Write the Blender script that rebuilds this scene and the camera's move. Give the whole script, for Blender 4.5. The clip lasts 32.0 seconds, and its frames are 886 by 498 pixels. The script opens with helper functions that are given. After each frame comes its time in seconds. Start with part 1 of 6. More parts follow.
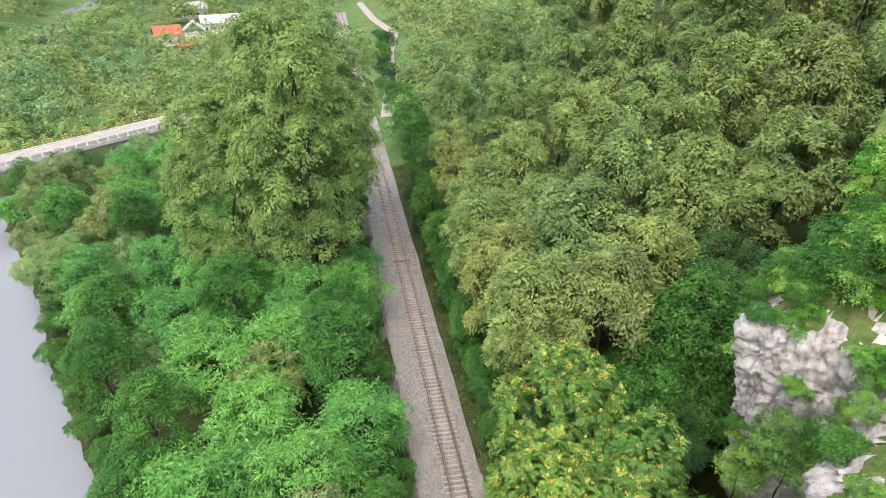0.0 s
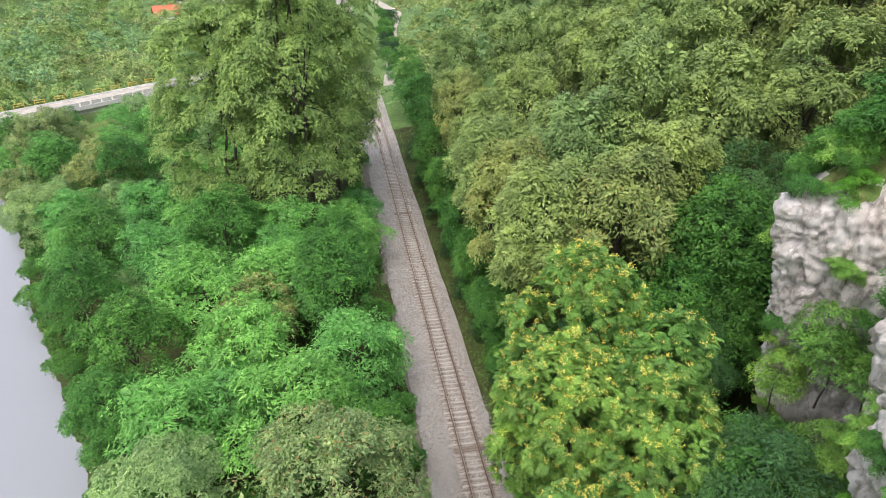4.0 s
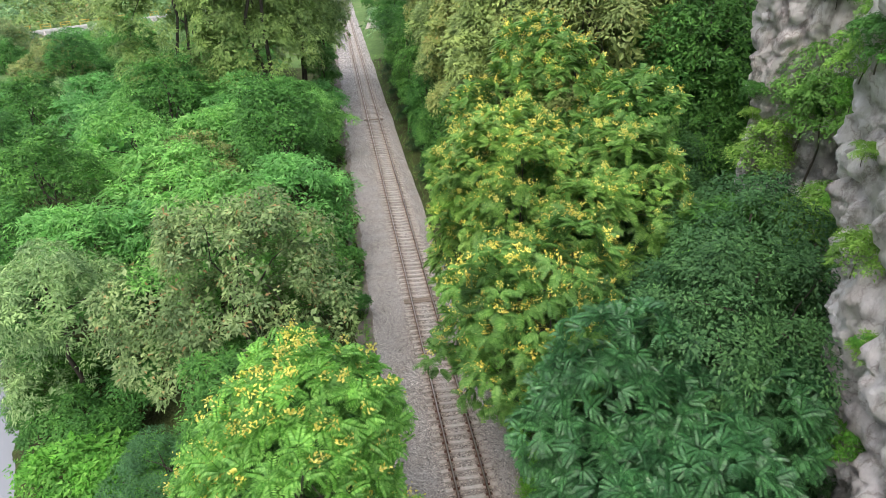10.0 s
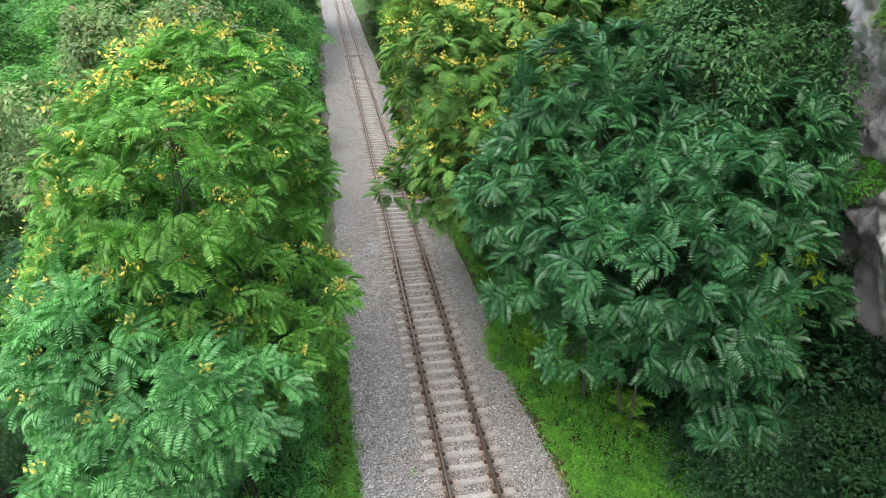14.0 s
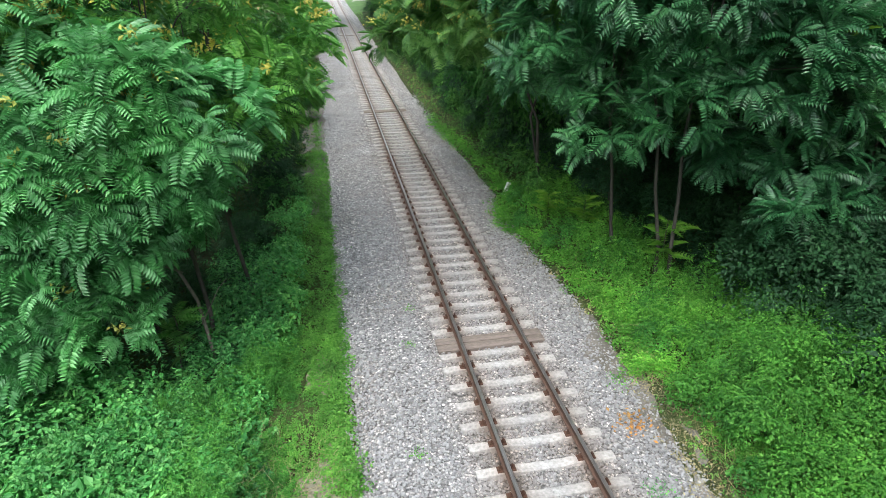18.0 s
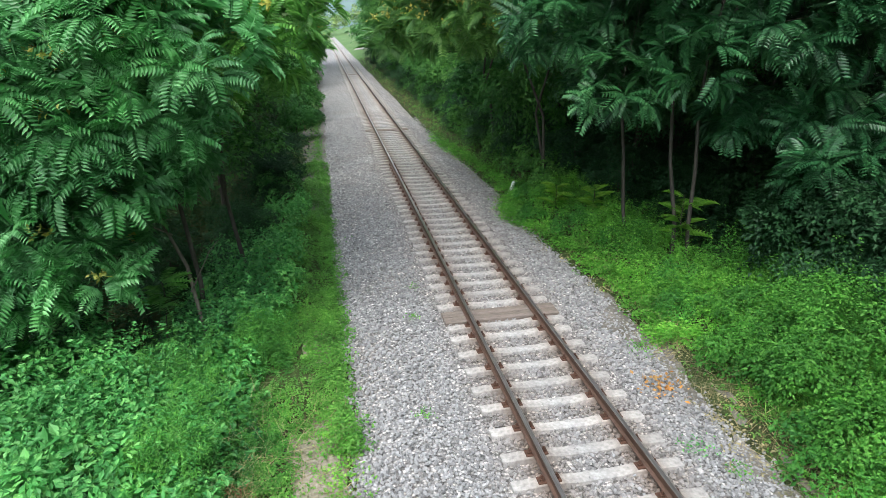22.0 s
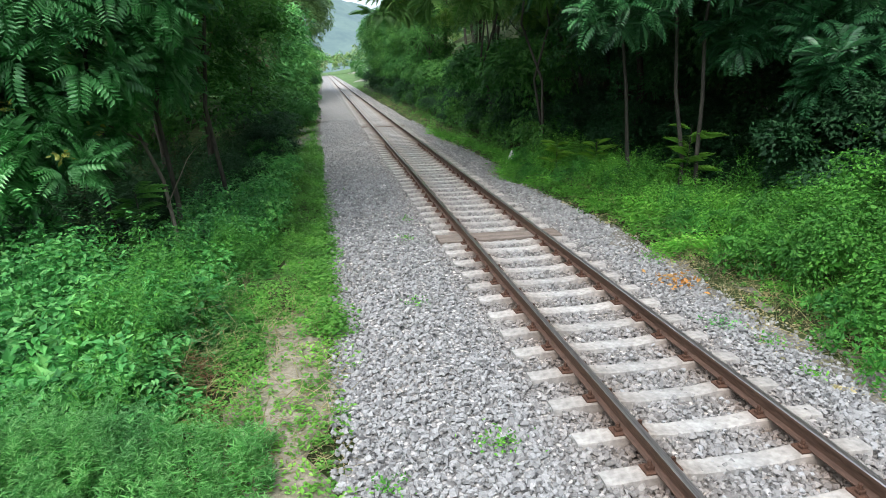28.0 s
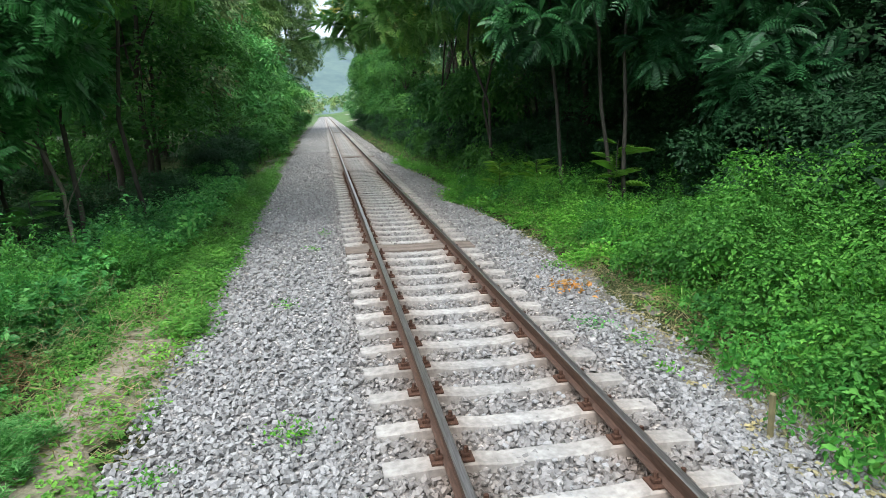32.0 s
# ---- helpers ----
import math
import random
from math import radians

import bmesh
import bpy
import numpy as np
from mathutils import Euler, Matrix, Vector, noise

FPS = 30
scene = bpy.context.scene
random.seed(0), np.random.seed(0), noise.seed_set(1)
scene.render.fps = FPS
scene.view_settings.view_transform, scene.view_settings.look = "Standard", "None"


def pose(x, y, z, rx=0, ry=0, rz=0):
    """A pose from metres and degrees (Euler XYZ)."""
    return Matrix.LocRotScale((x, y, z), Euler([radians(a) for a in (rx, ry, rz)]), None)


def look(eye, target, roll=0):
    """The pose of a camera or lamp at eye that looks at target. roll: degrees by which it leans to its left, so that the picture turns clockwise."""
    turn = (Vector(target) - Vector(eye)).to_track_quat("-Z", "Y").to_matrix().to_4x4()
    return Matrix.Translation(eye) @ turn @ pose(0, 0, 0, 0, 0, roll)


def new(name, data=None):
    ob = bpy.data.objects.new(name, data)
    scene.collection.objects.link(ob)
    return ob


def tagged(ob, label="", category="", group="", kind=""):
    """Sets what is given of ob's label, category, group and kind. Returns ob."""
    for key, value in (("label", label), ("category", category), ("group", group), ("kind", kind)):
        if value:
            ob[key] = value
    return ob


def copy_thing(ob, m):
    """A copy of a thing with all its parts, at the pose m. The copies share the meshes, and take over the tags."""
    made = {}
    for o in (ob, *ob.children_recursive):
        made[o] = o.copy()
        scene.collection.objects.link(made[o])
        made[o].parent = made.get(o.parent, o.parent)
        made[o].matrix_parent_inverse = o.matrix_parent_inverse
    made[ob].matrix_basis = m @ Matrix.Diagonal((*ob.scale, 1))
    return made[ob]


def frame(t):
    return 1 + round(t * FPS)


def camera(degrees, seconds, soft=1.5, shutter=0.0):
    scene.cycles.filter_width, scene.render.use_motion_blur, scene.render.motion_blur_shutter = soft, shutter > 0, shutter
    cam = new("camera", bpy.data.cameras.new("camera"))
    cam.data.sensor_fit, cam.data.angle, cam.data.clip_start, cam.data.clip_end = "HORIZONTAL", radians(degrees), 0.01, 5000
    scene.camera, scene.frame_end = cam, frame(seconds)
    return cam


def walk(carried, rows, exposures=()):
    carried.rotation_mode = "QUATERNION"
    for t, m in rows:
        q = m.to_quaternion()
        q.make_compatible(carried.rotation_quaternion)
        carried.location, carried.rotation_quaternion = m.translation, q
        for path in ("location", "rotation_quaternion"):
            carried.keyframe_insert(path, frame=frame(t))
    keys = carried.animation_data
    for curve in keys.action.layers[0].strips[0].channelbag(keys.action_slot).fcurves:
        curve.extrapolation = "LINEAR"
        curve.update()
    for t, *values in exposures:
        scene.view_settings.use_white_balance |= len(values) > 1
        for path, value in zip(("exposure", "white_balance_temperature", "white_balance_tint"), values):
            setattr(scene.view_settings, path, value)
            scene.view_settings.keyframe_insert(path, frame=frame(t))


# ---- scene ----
cam = camera(72.4, 32.0, 0.85)
METRES, EYE, TILT, LEAN, TURN = 46.2, 46.4, -29.4, 0.0, -10.55
ROWS = [
    (0.0, 0.0, 0.0, 0.0, 0.0, 0.0, -0.0),
    (0.5, 0.0002, 0.0095, -0.0174, 0.05, 0.02, -0.04),
    (1.0, 0.0009, 0.0196, -0.0362, 0.09, 0.04, -0.06),
    (1.5, 0.001, 0.0306, -0.0564, 0.09, 0.08, -0.04),
    (2.0, 0.0009, 0.0412, -0.0757, 0.11, 0.07, -0.04),
    (2.5, 0.0011, 0.0528, -0.0956, 0.15, 0.07, -0.05),
    (3.0, 0.0014, 0.0639, -0.1152, 0.18, 0.08, -0.07),
    (3.5, 0.0004, 0.076, -0.1354, 0.33, 0.12, -0.12),
    (5.5, 0.0069, 0.1229, -0.2162, 0.29, 0.16, -0.1),
    (6.0, 0.0152, 0.1331, -0.238, 0.31, 0.18, -0.04),
    (6.5, 0.0229, 0.1449, -0.2595, 0.37, 0.19, -0.03),
    (7.0, 0.0313, 0.1573, -0.2809, 0.41, 0.21, -0.02),
    (7.5, 0.0403, 0.168, -0.3028, 0.41, 0.25, 0.0),
    (8.0, 0.0487, 0.1765, -0.3254, 0.41, 0.23, 0.06),
    (8.5, 0.0571, 0.1826, -0.3498, 0.41, 0.26, 0.09),
    (9.0, 0.0653, 0.1876, -0.3746, 0.42, 0.23, 0.12),
    (9.5, 0.0746, 0.1927, -0.4006, 0.45, 0.23, 0.14),
    (10.0, 0.0832, 0.1985, -0.427, 0.46, 0.19, 0.07),
    (10.5, 0.0928, 0.2075, -0.4517, 0.51, 0.18, 0.12),
    (11.0, 0.1013, 0.2169, -0.475, 0.46, 0.11, 0.12),
    (11.5, 0.1088, 0.2278, -0.4981, 0.49, 0.07, 0.15),
    (12.0, 0.1147, 0.2382, -0.5203, 0.4, 0.03, 0.12),
    (12.5, 0.1203, 0.2492, -0.5427, 0.37, 0.01, 0.14),
    (13.0, 0.1228, 0.261, -0.5648, 0.37, -0.02, 0.17),
    (13.5, 0.1229, 0.2724, -0.5857, 0.31, 0.3, 0.23),
    (15.5, 0.1218, 0.3153, -0.664, 0.32, 1.71, 0.32),
    (16.0, 0.122, 0.3254, -0.6824, 0.24, 1.9, 0.36),
    (16.5, 0.1224, 0.3343, -0.7, 0.23, 2.17, 0.45),
    (17.0, 0.1219, 0.3431, -0.7156, 0.21, 2.48, 0.45),
    (17.5, 0.1212, 0.3518, -0.7309, 0.21, 3.24, 0.52),
    (18.0, 0.1204, 0.3601, -0.7461, 0.24, 4.08, 0.54),
    (18.5, 0.1198, 0.3676, -0.7598, 0.26, 4.88, 0.56),
    (19.0, 0.1195, 0.3733, -0.7698, 0.2, 5.63, 0.56),
    (19.5, 0.119, 0.3754, -0.7734, 0.22, 6.4, 0.57),
    (20.0, 0.1184, 0.3765, -0.7751, 0.21, 7.21, 0.57),
    (20.5, 0.1179, 0.3768, -0.7757, 0.2, 7.93, 0.58),
    (21.0, 0.1172, 0.3775, -0.7769, 0.2, 8.58, 0.58),
    (21.5, 0.1165, 0.38, -0.781, 0.19, 8.87, 0.61),
    (22.0, 0.1165, 0.3828, -0.7856, 0.21, 8.9, 0.63),
    (22.5, 0.1169, 0.3857, -0.7905, 0.21, 8.9, 0.64),
    (23.0, 0.118, 0.3886, -0.7953, 0.23, 8.89, 0.63),
    (23.5, 0.1182, 0.3914, -0.8002, 0.19, 8.91, 0.66),
    (24.0, 0.1185, 0.3941, -0.8049, 0.2, 8.93, 0.67),
    (24.5, 0.1182, 0.3966, -0.8094, 0.18, 8.95, 0.67),
    (25.0, 0.118, 0.3991, -0.8137, 0.19, 9.23, 0.67),
    (25.5, 0.1178, 0.4015, -0.8178, 0.18, 9.81, 0.69),
    (27.5, 0.1172, 0.4102, -0.8338, 0.14, 12.14, 0.77),
    (28.0, 0.1177, 0.4121, -0.8369, 0.15, 12.69, 0.78),
    (28.5, 0.1205, 0.4141, -0.8399, 0.17, 13.26, 0.79),
    (29.0, 0.1248, 0.416, -0.8428, 0.15, 13.81, 0.8),
    (29.5, 0.1303, 0.4178, -0.8453, 0.13, 14.35, 0.8),
    (30.0, 0.1363, 0.4189, -0.8466, 0.09, 14.9, 0.8),
    (30.5, 0.1424, 0.4199, -0.8469, 0.06, 15.39, 0.8),
    (31.0, 0.1482, 0.421, -0.8472, 0.04, 15.78, 0.81),
    (31.5, 0.153, 0.4219, -0.8474, 0.03, 16.13, 0.82),
    (32.0, 0.1568, 0.4228, -0.8476, 0.04, 16.47, 0.81),
]
walk(cam, [(t, pose(0, 0, EYE, TILT, LEAN, TURN) @ pose(METRES * x, METRES * y, METRES * z, 90 + pitch, roll, yaw)) for t, x, y, z, yaw, pitch, roll in ROWS], exposures=[(0.0, 0.98, 6530, 14), (12.0, 1.0, 6320, 13), (14.5, 1.1, 6080, 9), (17.0, 1.28, 5860, 6.5), (20.5, 1.22, 5860, 6.5), (26.0, 1.14, 5840, 6.5), (32.0, 1.06, 5850, 5)])

# ---- light: an overcast summer day ----
world = bpy.data.worlds.new("sky")
scene.world = world
world.use_nodes = True
wn = world.node_tree.nodes
sky = wn.new("ShaderNodeTexSky")
sky.sky_type, sky.sun_disc = "NISHITA", False
sky.sun_elevation, sky.sun_rotation = radians(62), radians(215)
sky.air_density, sky.dust_density, sky.ozone_density = 1.0, 7.0, 1.0
cloud = wn.new("ShaderNodeBackground")
cloud.inputs[0].default_value, cloud.inputs[1].default_value = (0.93, 0.97, 1.0, 1), 0.5
both = wn.new("ShaderNodeAddShader")
world.node_tree.links.new(sky.outputs[0], wn["Background"].inputs[0])
wn["Background"].inputs[1].default_value = 0.09
world.node_tree.links.new(wn["Background"].outputs[0], both.inputs[0])
world.node_tree.links.new(cloud.outputs[0], both.inputs[1])
world.node_tree.links.new(both.outputs[0], wn["World Output"].inputs[0])
sun = new("sun", bpy.data.lights.new("sun", "SUN"))
sun.data.energy, sun.data.angle, sun.data.color = 1.12, radians(70), (1.0, 0.98, 0.95)
sun.matrix_world = look((-32, -46, 105), (0, 0, 0))
TX = 8.30                       # x of the track's middle


# ---- materials ----
def material(name, rough=0.7, spec=0.3, metal=0.0):
    m = bpy.data.materials.new(name)
    m.use_nodes = True
    b = m.node_tree.nodes["Principled BSDF"]
    b.inputs["Roughness"].default_value = rough
    b.inputs["Specular IOR Level"].default_value = spec
    b.inputs["Metallic"].default_value = metal
    return m, m.node_tree.nodes, m.node_tree.links, b


def ramp(nodes, stops):
    r = nodes.new("ShaderNodeValToRGB")
    while len(r.color_ramp.elements) < len(stops):
        r.color_ramp.elements.new(0.5)
    for e, (p, c) in zip(r.color_ramp.elements, stops):
        e.position, e.color = p, (*c, 1)
    return r


def noise_tex(nodes, links, scale, detail=4.0, rough=0.55, coord="Object", stretch=(1, 1, 1)):
    tc = nodes.new("ShaderNodeTexCoord")
    mp = nodes.new("ShaderNodeMapping")
    mp.inputs["Scale"].default_value = stretch
    n = nodes.new("ShaderNodeTexNoise")
    n.inputs["Scale"].default_value, n.inputs["Detail"].default_value = scale, detail
    n.inputs["Roughness"].default_value = rough
    links.new(tc.outputs[coord], mp.inputs[0])
    links.new(mp.outputs[0], n.inputs["Vector"])
    return n


def mixc(nodes, links, fac, a, b, mode="MIX"):
    m = nodes.new("ShaderNodeMix")
    m.data_type, m.blend_type = "RGBA", mode
    for sock, v in ((m.inputs[0], fac), (m.inputs[6], a), (m.inputs[7], b)):
        if isinstance(v, (int, float)):
            sock.default_value = v
        elif isinstance(v, tuple):
            sock.default_value = (*v, 1)
        else:
            links.new(v, sock)
    return m.outputs[2]


def leaf_material(name, dark, mid, light, translucent=0.35, rough=0.55, patch=0.35, odd=None, spec=0.25):
    """Foliage: each leaf its own shade, with patches of older and fresher growth and painted clump shading."""
    m, n, l, b = material(name, rough, spec)
    geo = n.new("ShaderNodeNewGeometry")
    r = ramp(n, [(0.0, dark), (0.5, mid), (1.0, light)] + ([(0.97, light)] if odd else []))
    if odd:
        for e, (p, c) in zip(r.color_ramp.elements, [(0.0, dark), (0.5, mid), (0.93, light), (0.97, odd)]):
            e.position, e.color = p, (*c, 1)
    l.new(geo.outputs["Random Per Island"], r.inputs[0])
    big = noise_tex(n, l, patch, 3.0)
    rb = ramp(n, [(0.3, (0.58, 0.64, 0.66)), (0.7, (1.22, 1.2, 1.05))])
    l.new(big.outputs[0], rb.inputs[0])
    col = mixc(n, l, 1.0, r.outputs[0], rb.outputs[0], "MULTIPLY")
    # Finer noise paints light and dark clumps, as if sprays shaded each other.
    clump_shade = noise_tex(n, l, patch * 3.2, 2.0)
    rs = ramp(n, [(0.35, (0.70, 0.74, 0.74)), (0.65, (1.22, 1.2, 1.16))])
    l.new(clump_shade.outputs[0], rs.inputs[0])
    col = mixc(n, l, 1.0, col, rs.outputs[0], "MULTIPLY")
    oi = n.new("ShaderNodeObjectInfo")
    ro = ramp(n, [(0.0, (0.82, 0.9, 0.9)), (1.0, (1.16, 1.07, 0.92))])
    l.new(oi.outputs["Random"], ro.inputs[0])
    col = mixc(n, l, 1.0, col, ro.outputs[0], "MULTIPLY")
    l.new(col, b.inputs["Base Color"])
    tr = n.new("ShaderNodeBsdfTranslucent")
    l.new(col, tr.inputs[0])
    mx = n.new("ShaderNodeMixShader")
    mx.inputs[0].default_value = translucent
    l.new(b.outputs[0], mx.inputs[1])
    l.new(tr.outputs[0], mx.inputs[2])
    l.new(mx.outputs[0], n["Material Output"].inputs[0])
    return m


def surface(name, colors, scale, rough=0.85, bump=0.3, fine=40.0, stretch=(1, 1, 1), spec=0.25, metal=0.0, per_object=0.0):
    """Two scales of noise, and a fine relief."""
    m, n, l, b = material(name, rough, spec, metal)
    a = noise_tex(n, l, scale, 6.0, 0.6, stretch=stretch)
    f = noise_tex(n, l, fine, 3.0, stretch=stretch)
    r = ramp(n, [(0.25 + 0.5 * i / max(1, len(colors) - 1), c) for i, c in enumerate(colors)])
    l.new(a.outputs[0], r.inputs[0])
    rf = ramp(n, [(0.3, (0.7, 0.7, 0.7)), (0.7, (1.2, 1.2, 1.2))])
    l.new(f.outputs[0], rf.inputs[0])
    col = mixc(n, l, 1.0, r.outputs[0], rf.outputs[0], "MULTIPLY")
    if per_object:
        oi = n.new("ShaderNodeObjectInfo")
        ro = ramp(n, [(0.0, (1 - per_object,) * 3), (1.0, (1 + per_object,) * 3)])
        l.new(oi.outputs["Random"], ro.inputs[0])
        col = mixc(n, l, 1.0, col, ro.outputs[0], "MULTIPLY")
    l.new(col, b.inputs["Base Color"])
    bp = n.new("ShaderNodeBump")
    bp.inputs["Strength"].default_value, bp.inputs["Distance"].default_value = bump, 0.03
    l.new(f.outputs[0], bp.inputs["Height"])
    l.new(bp.outputs[0], b.inputs["Normal"])
    return m


M_AIL = leaf_material("ailanthus leaf", (0.10, 0.31, 0.085), (0.185, 0.47, 0.15), (0.31, 0.61, 0.26), 0.4, 0.35, spec=0.5)
# Ailanthus leaf in a lit and a shaded tone, light put into colour.
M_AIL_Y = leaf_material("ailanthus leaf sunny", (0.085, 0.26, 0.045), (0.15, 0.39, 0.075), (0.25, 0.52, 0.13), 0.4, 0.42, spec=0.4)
M_AIL_D = leaf_material("ailanthus leaf deep green in painted shade", (0.030, 0.115, 0.043), (0.056, 0.185, 0.069), (0.105, 0.275, 0.112), 0.28, 0.35, spec=0.5)
M_AIL_A = leaf_material("ailanthus leaf in seed", (0.10, 0.235, 0.052), (0.155, 0.32, 0.074), (0.235, 0.41, 0.115), 0.35, 0.45)
M_SEED = leaf_material("ripening seed clusters", (0.55, 0.51, 0.10), (0.67, 0.61, 0.15), (0.77, 0.71, 0.25), 0.3, 0.7)
M_OAK = leaf_material("oak leaf", (0.165, 0.255, 0.09), (0.22, 0.32, 0.115), (0.285, 0.39, 0.15), 0.25, 0.55)
M_OAK_B = leaf_material("oak leaf turning", (0.18, 0.25, 0.085), (0.24, 0.31, 0.11), (0.31, 0.37, 0.145), 0.25, 0.6, odd=(0.36, 0.32, 0.13))
M_LOC = leaf_material("locust leaf", (0.10, 0.30, 0.075), (0.165, 0.42, 0.115), (0.25, 0.53, 0.175), 0.4, 0.5)
M_MAPLE = leaf_material("field maple leaf", (0.15, 0.225, 0.08), (0.24, 0.33, 0.13), (0.35, 0.43, 0.20), 0.3, 0.55, odd=(0.40, 0.24, 0.11))
M_WILLOW = leaf_material("willow leaf", (0.155, 0.285, 0.12), (0.235, 0.385, 0.175), (0.34, 0.50, 0.26), 0.35, 0.5)
M_POPLAR = leaf_material("poplar leaf", (0.17, 0.28, 0.09), (0.225, 0.355, 0.115), (0.30, 0.43, 0.16), 0.3, 0.6)
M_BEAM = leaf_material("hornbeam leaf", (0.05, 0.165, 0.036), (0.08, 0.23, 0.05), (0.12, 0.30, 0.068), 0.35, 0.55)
# Leaf colour darkened to stand for the deep shade under the crowns.
M_DARK = leaf_material("broadleaf in painted shade", (0.017, 0.058, 0.022), (0.028, 0.085, 0.032), (0.045, 0.12, 0.045), 0.25, 0.6)
# Second hornbeam leaf, grey-green, with shade painted into its colour.
M_SHADE = leaf_material("grey-green hornbeam leaf in painted shade", (0.045, 0.13, 0.05), (0.07, 0.18, 0.07), (0.11, 0.25, 0.098), 0.25, 0.6)
M_CLIFF = leaf_material("light green cliff growth", (0.16, 0.35, 0.075), (0.24, 0.46, 0.10), (0.33, 0.55, 0.15), 0.35, 0.55)
M_BRAM = leaf_material("bramble leaf", (0.065, 0.25, 0.065), (0.13, 0.40, 0.11), (0.24, 0.54, 0.17), 0.35, 0.45, patch=0.7)
M_NETTLE = leaf_material("nettle leaf", (0.05, 0.19, 0.03), (0.09, 0.28, 0.045), (0.155, 0.38, 0.075), 0.35, 0.55, patch=0.8)
M_HERB = leaf_material("fresh weeds", (0.075, 0.25, 0.03), (0.13, 0.38, 0.05), (0.22, 0.48, 0.09), 0.35, 0.55, patch=0.8)
M_WEED = leaf_material("low sunny weeds", (0.078, 0.235, 0.034), (0.135, 0.335, 0.052), (0.22, 0.43, 0.095), 0.35, 0.5, patch=0.8)
M_GRASS = leaf_material("tall grass", (0.10, 0.27, 0.05), (0.17, 0.38, 0.08), (0.26, 0.46, 0.13), 0.4, 0.5, patch=1.0)
M_DRY = leaf_material("dry stalks", (0.24, 0.19, 0.10), (0.36, 0.29, 0.17), (0.46, 0.38, 0.24), 0.2, 0.8, patch=1.0)
M_BARK = surface("bark", [(0.035, 0.03, 0.025), (0.09, 0.08, 0.06)], 3.0, 0.9, 0.6, 25.0, (1, 1, 0.25))
M_BARK_P = surface("pale bark", [(0.038, 0.034, 0.028), (0.10, 0.09, 0.075)], 3.0, 0.9, 0.6, 25.0, (1, 1, 0.25))
M_BARK_L = surface("light grey-brown bark", [(0.10, 0.09, 0.07), (0.22, 0.195, 0.155)], 3.0, 0.9, 0.5, 25.0, (1, 1, 0.25))
M_STEEL = surface("rusty rail steel", [(0.085, 0.048, 0.033), (0.14, 0.085, 0.06)], 4.0, 0.55, 0.2, 60.0, (1, 0.15, 1), 0.4, 0.35)
M_SHINE = surface("worn rail head", [(0.32, 0.28, 0.26), (0.46, 0.43, 0.41)], 5.0, 0.30, 0.05, 80.0, (1, 0.05, 1), 0.5, 0.85)
M_RUST = surface("rusted iron", [(0.045, 0.024, 0.016), (0.11, 0.055, 0.034)], 12.0, 0.85, 0.4, 90.0)
M_CONC = surface("sleeper concrete", [(0.32, 0.315, 0.302), (0.42, 0.415, 0.40)], 2.5, 0.9, 0.15, 14.0, per_object=0.12)
def rusty_sleepers():
    b = M_CONC.node_tree.nodes["Principled BSDF"]
    n, l = M_CONC.node_tree.nodes, M_CONC.node_tree.links
    l.new(rust_dust(n, l, b.inputs["Base Color"].links[0].from_socket, 0.0), b.inputs["Base Color"])


M_WOOD = surface("old sleeper timber", [(0.13, 0.105, 0.085), (0.24, 0.20, 0.17)], 3.0, 0.9, 0.5, 40.0, (0.15, 1, 1))
M_WHITE = surface("weathered white paint", [(0.55, 0.55, 0.52), (0.78, 0.78, 0.76)], 4.0, 0.7, 0.2, 30.0)
M_BRIDGE = surface("bridge concrete", [(0.40, 0.40, 0.38), (0.62, 0.61, 0.58)], 0.7, 0.85, 0.2, 12.0)
M_YELLOW = surface("yellow paint", [(0.50, 0.36, 0.06), (0.62, 0.48, 0.12)], 3.0, 0.6, 0.2, 20.0)
M_TILE = surface("red roof tiles", [(0.36, 0.09, 0.05), (0.52, 0.17, 0.10)], 1.5, 0.8, 0.4, 10.0)
M_WALL = surface("house plaster", [(0.62, 0.58, 0.52), (0.75, 0.72, 0.68)], 1.0, 0.9, 0.1, 10.0)
M_METALROOF = surface("pale sheet roof", [(0.40, 0.41, 0.43), (0.55, 0.56, 0.58)], 0.8, 0.5, 0.1, 8.0)
M_ROAD = surface("pale gravel road", [(0.26, 0.24, 0.21), (0.40, 0.375, 0.34)], 0.6, 0.95, 0.3, 8.0)
M_PANE = material("dark window pane", 0.1, 0.5)[0]
M_PANE.node_tree.nodes["Principled BSDF"].inputs["Base Color"].default_value = (0.03, 0.035, 0.04, 1)


def rust_dust(n, l, col, middle):
    """Brown brake and rust dust between and beside the rails; middle: x of the track's middle."""
    tc = n.new("ShaderNodeTexCoord")
    sp = n.new("ShaderNodeSeparateXYZ")
    l.new(tc.outputs["Object"], sp.inputs[0])
    d = sp.outputs["X"]
    for op, v in (("SUBTRACT", middle), ("ABSOLUTE", 0.0), ("SUBTRACT", 0.7525), ("ABSOLUTE", 0.0)):
        m = n.new("ShaderNodeMath")
        m.operation = op
        l.new(d, m.inputs[0])
        m.inputs[1].default_value = v
        d = m.outputs[0]
    r = ramp(n, [(0.05, (0.66, 0.54, 0.46)), (0.28, (0.90, 0.84, 0.79)), (0.9, (1, 1, 1))])
    l.new(d, r.inputs[0])
    return mixc(n, l, 1.0, col, r.outputs[0], "MULTIPLY")


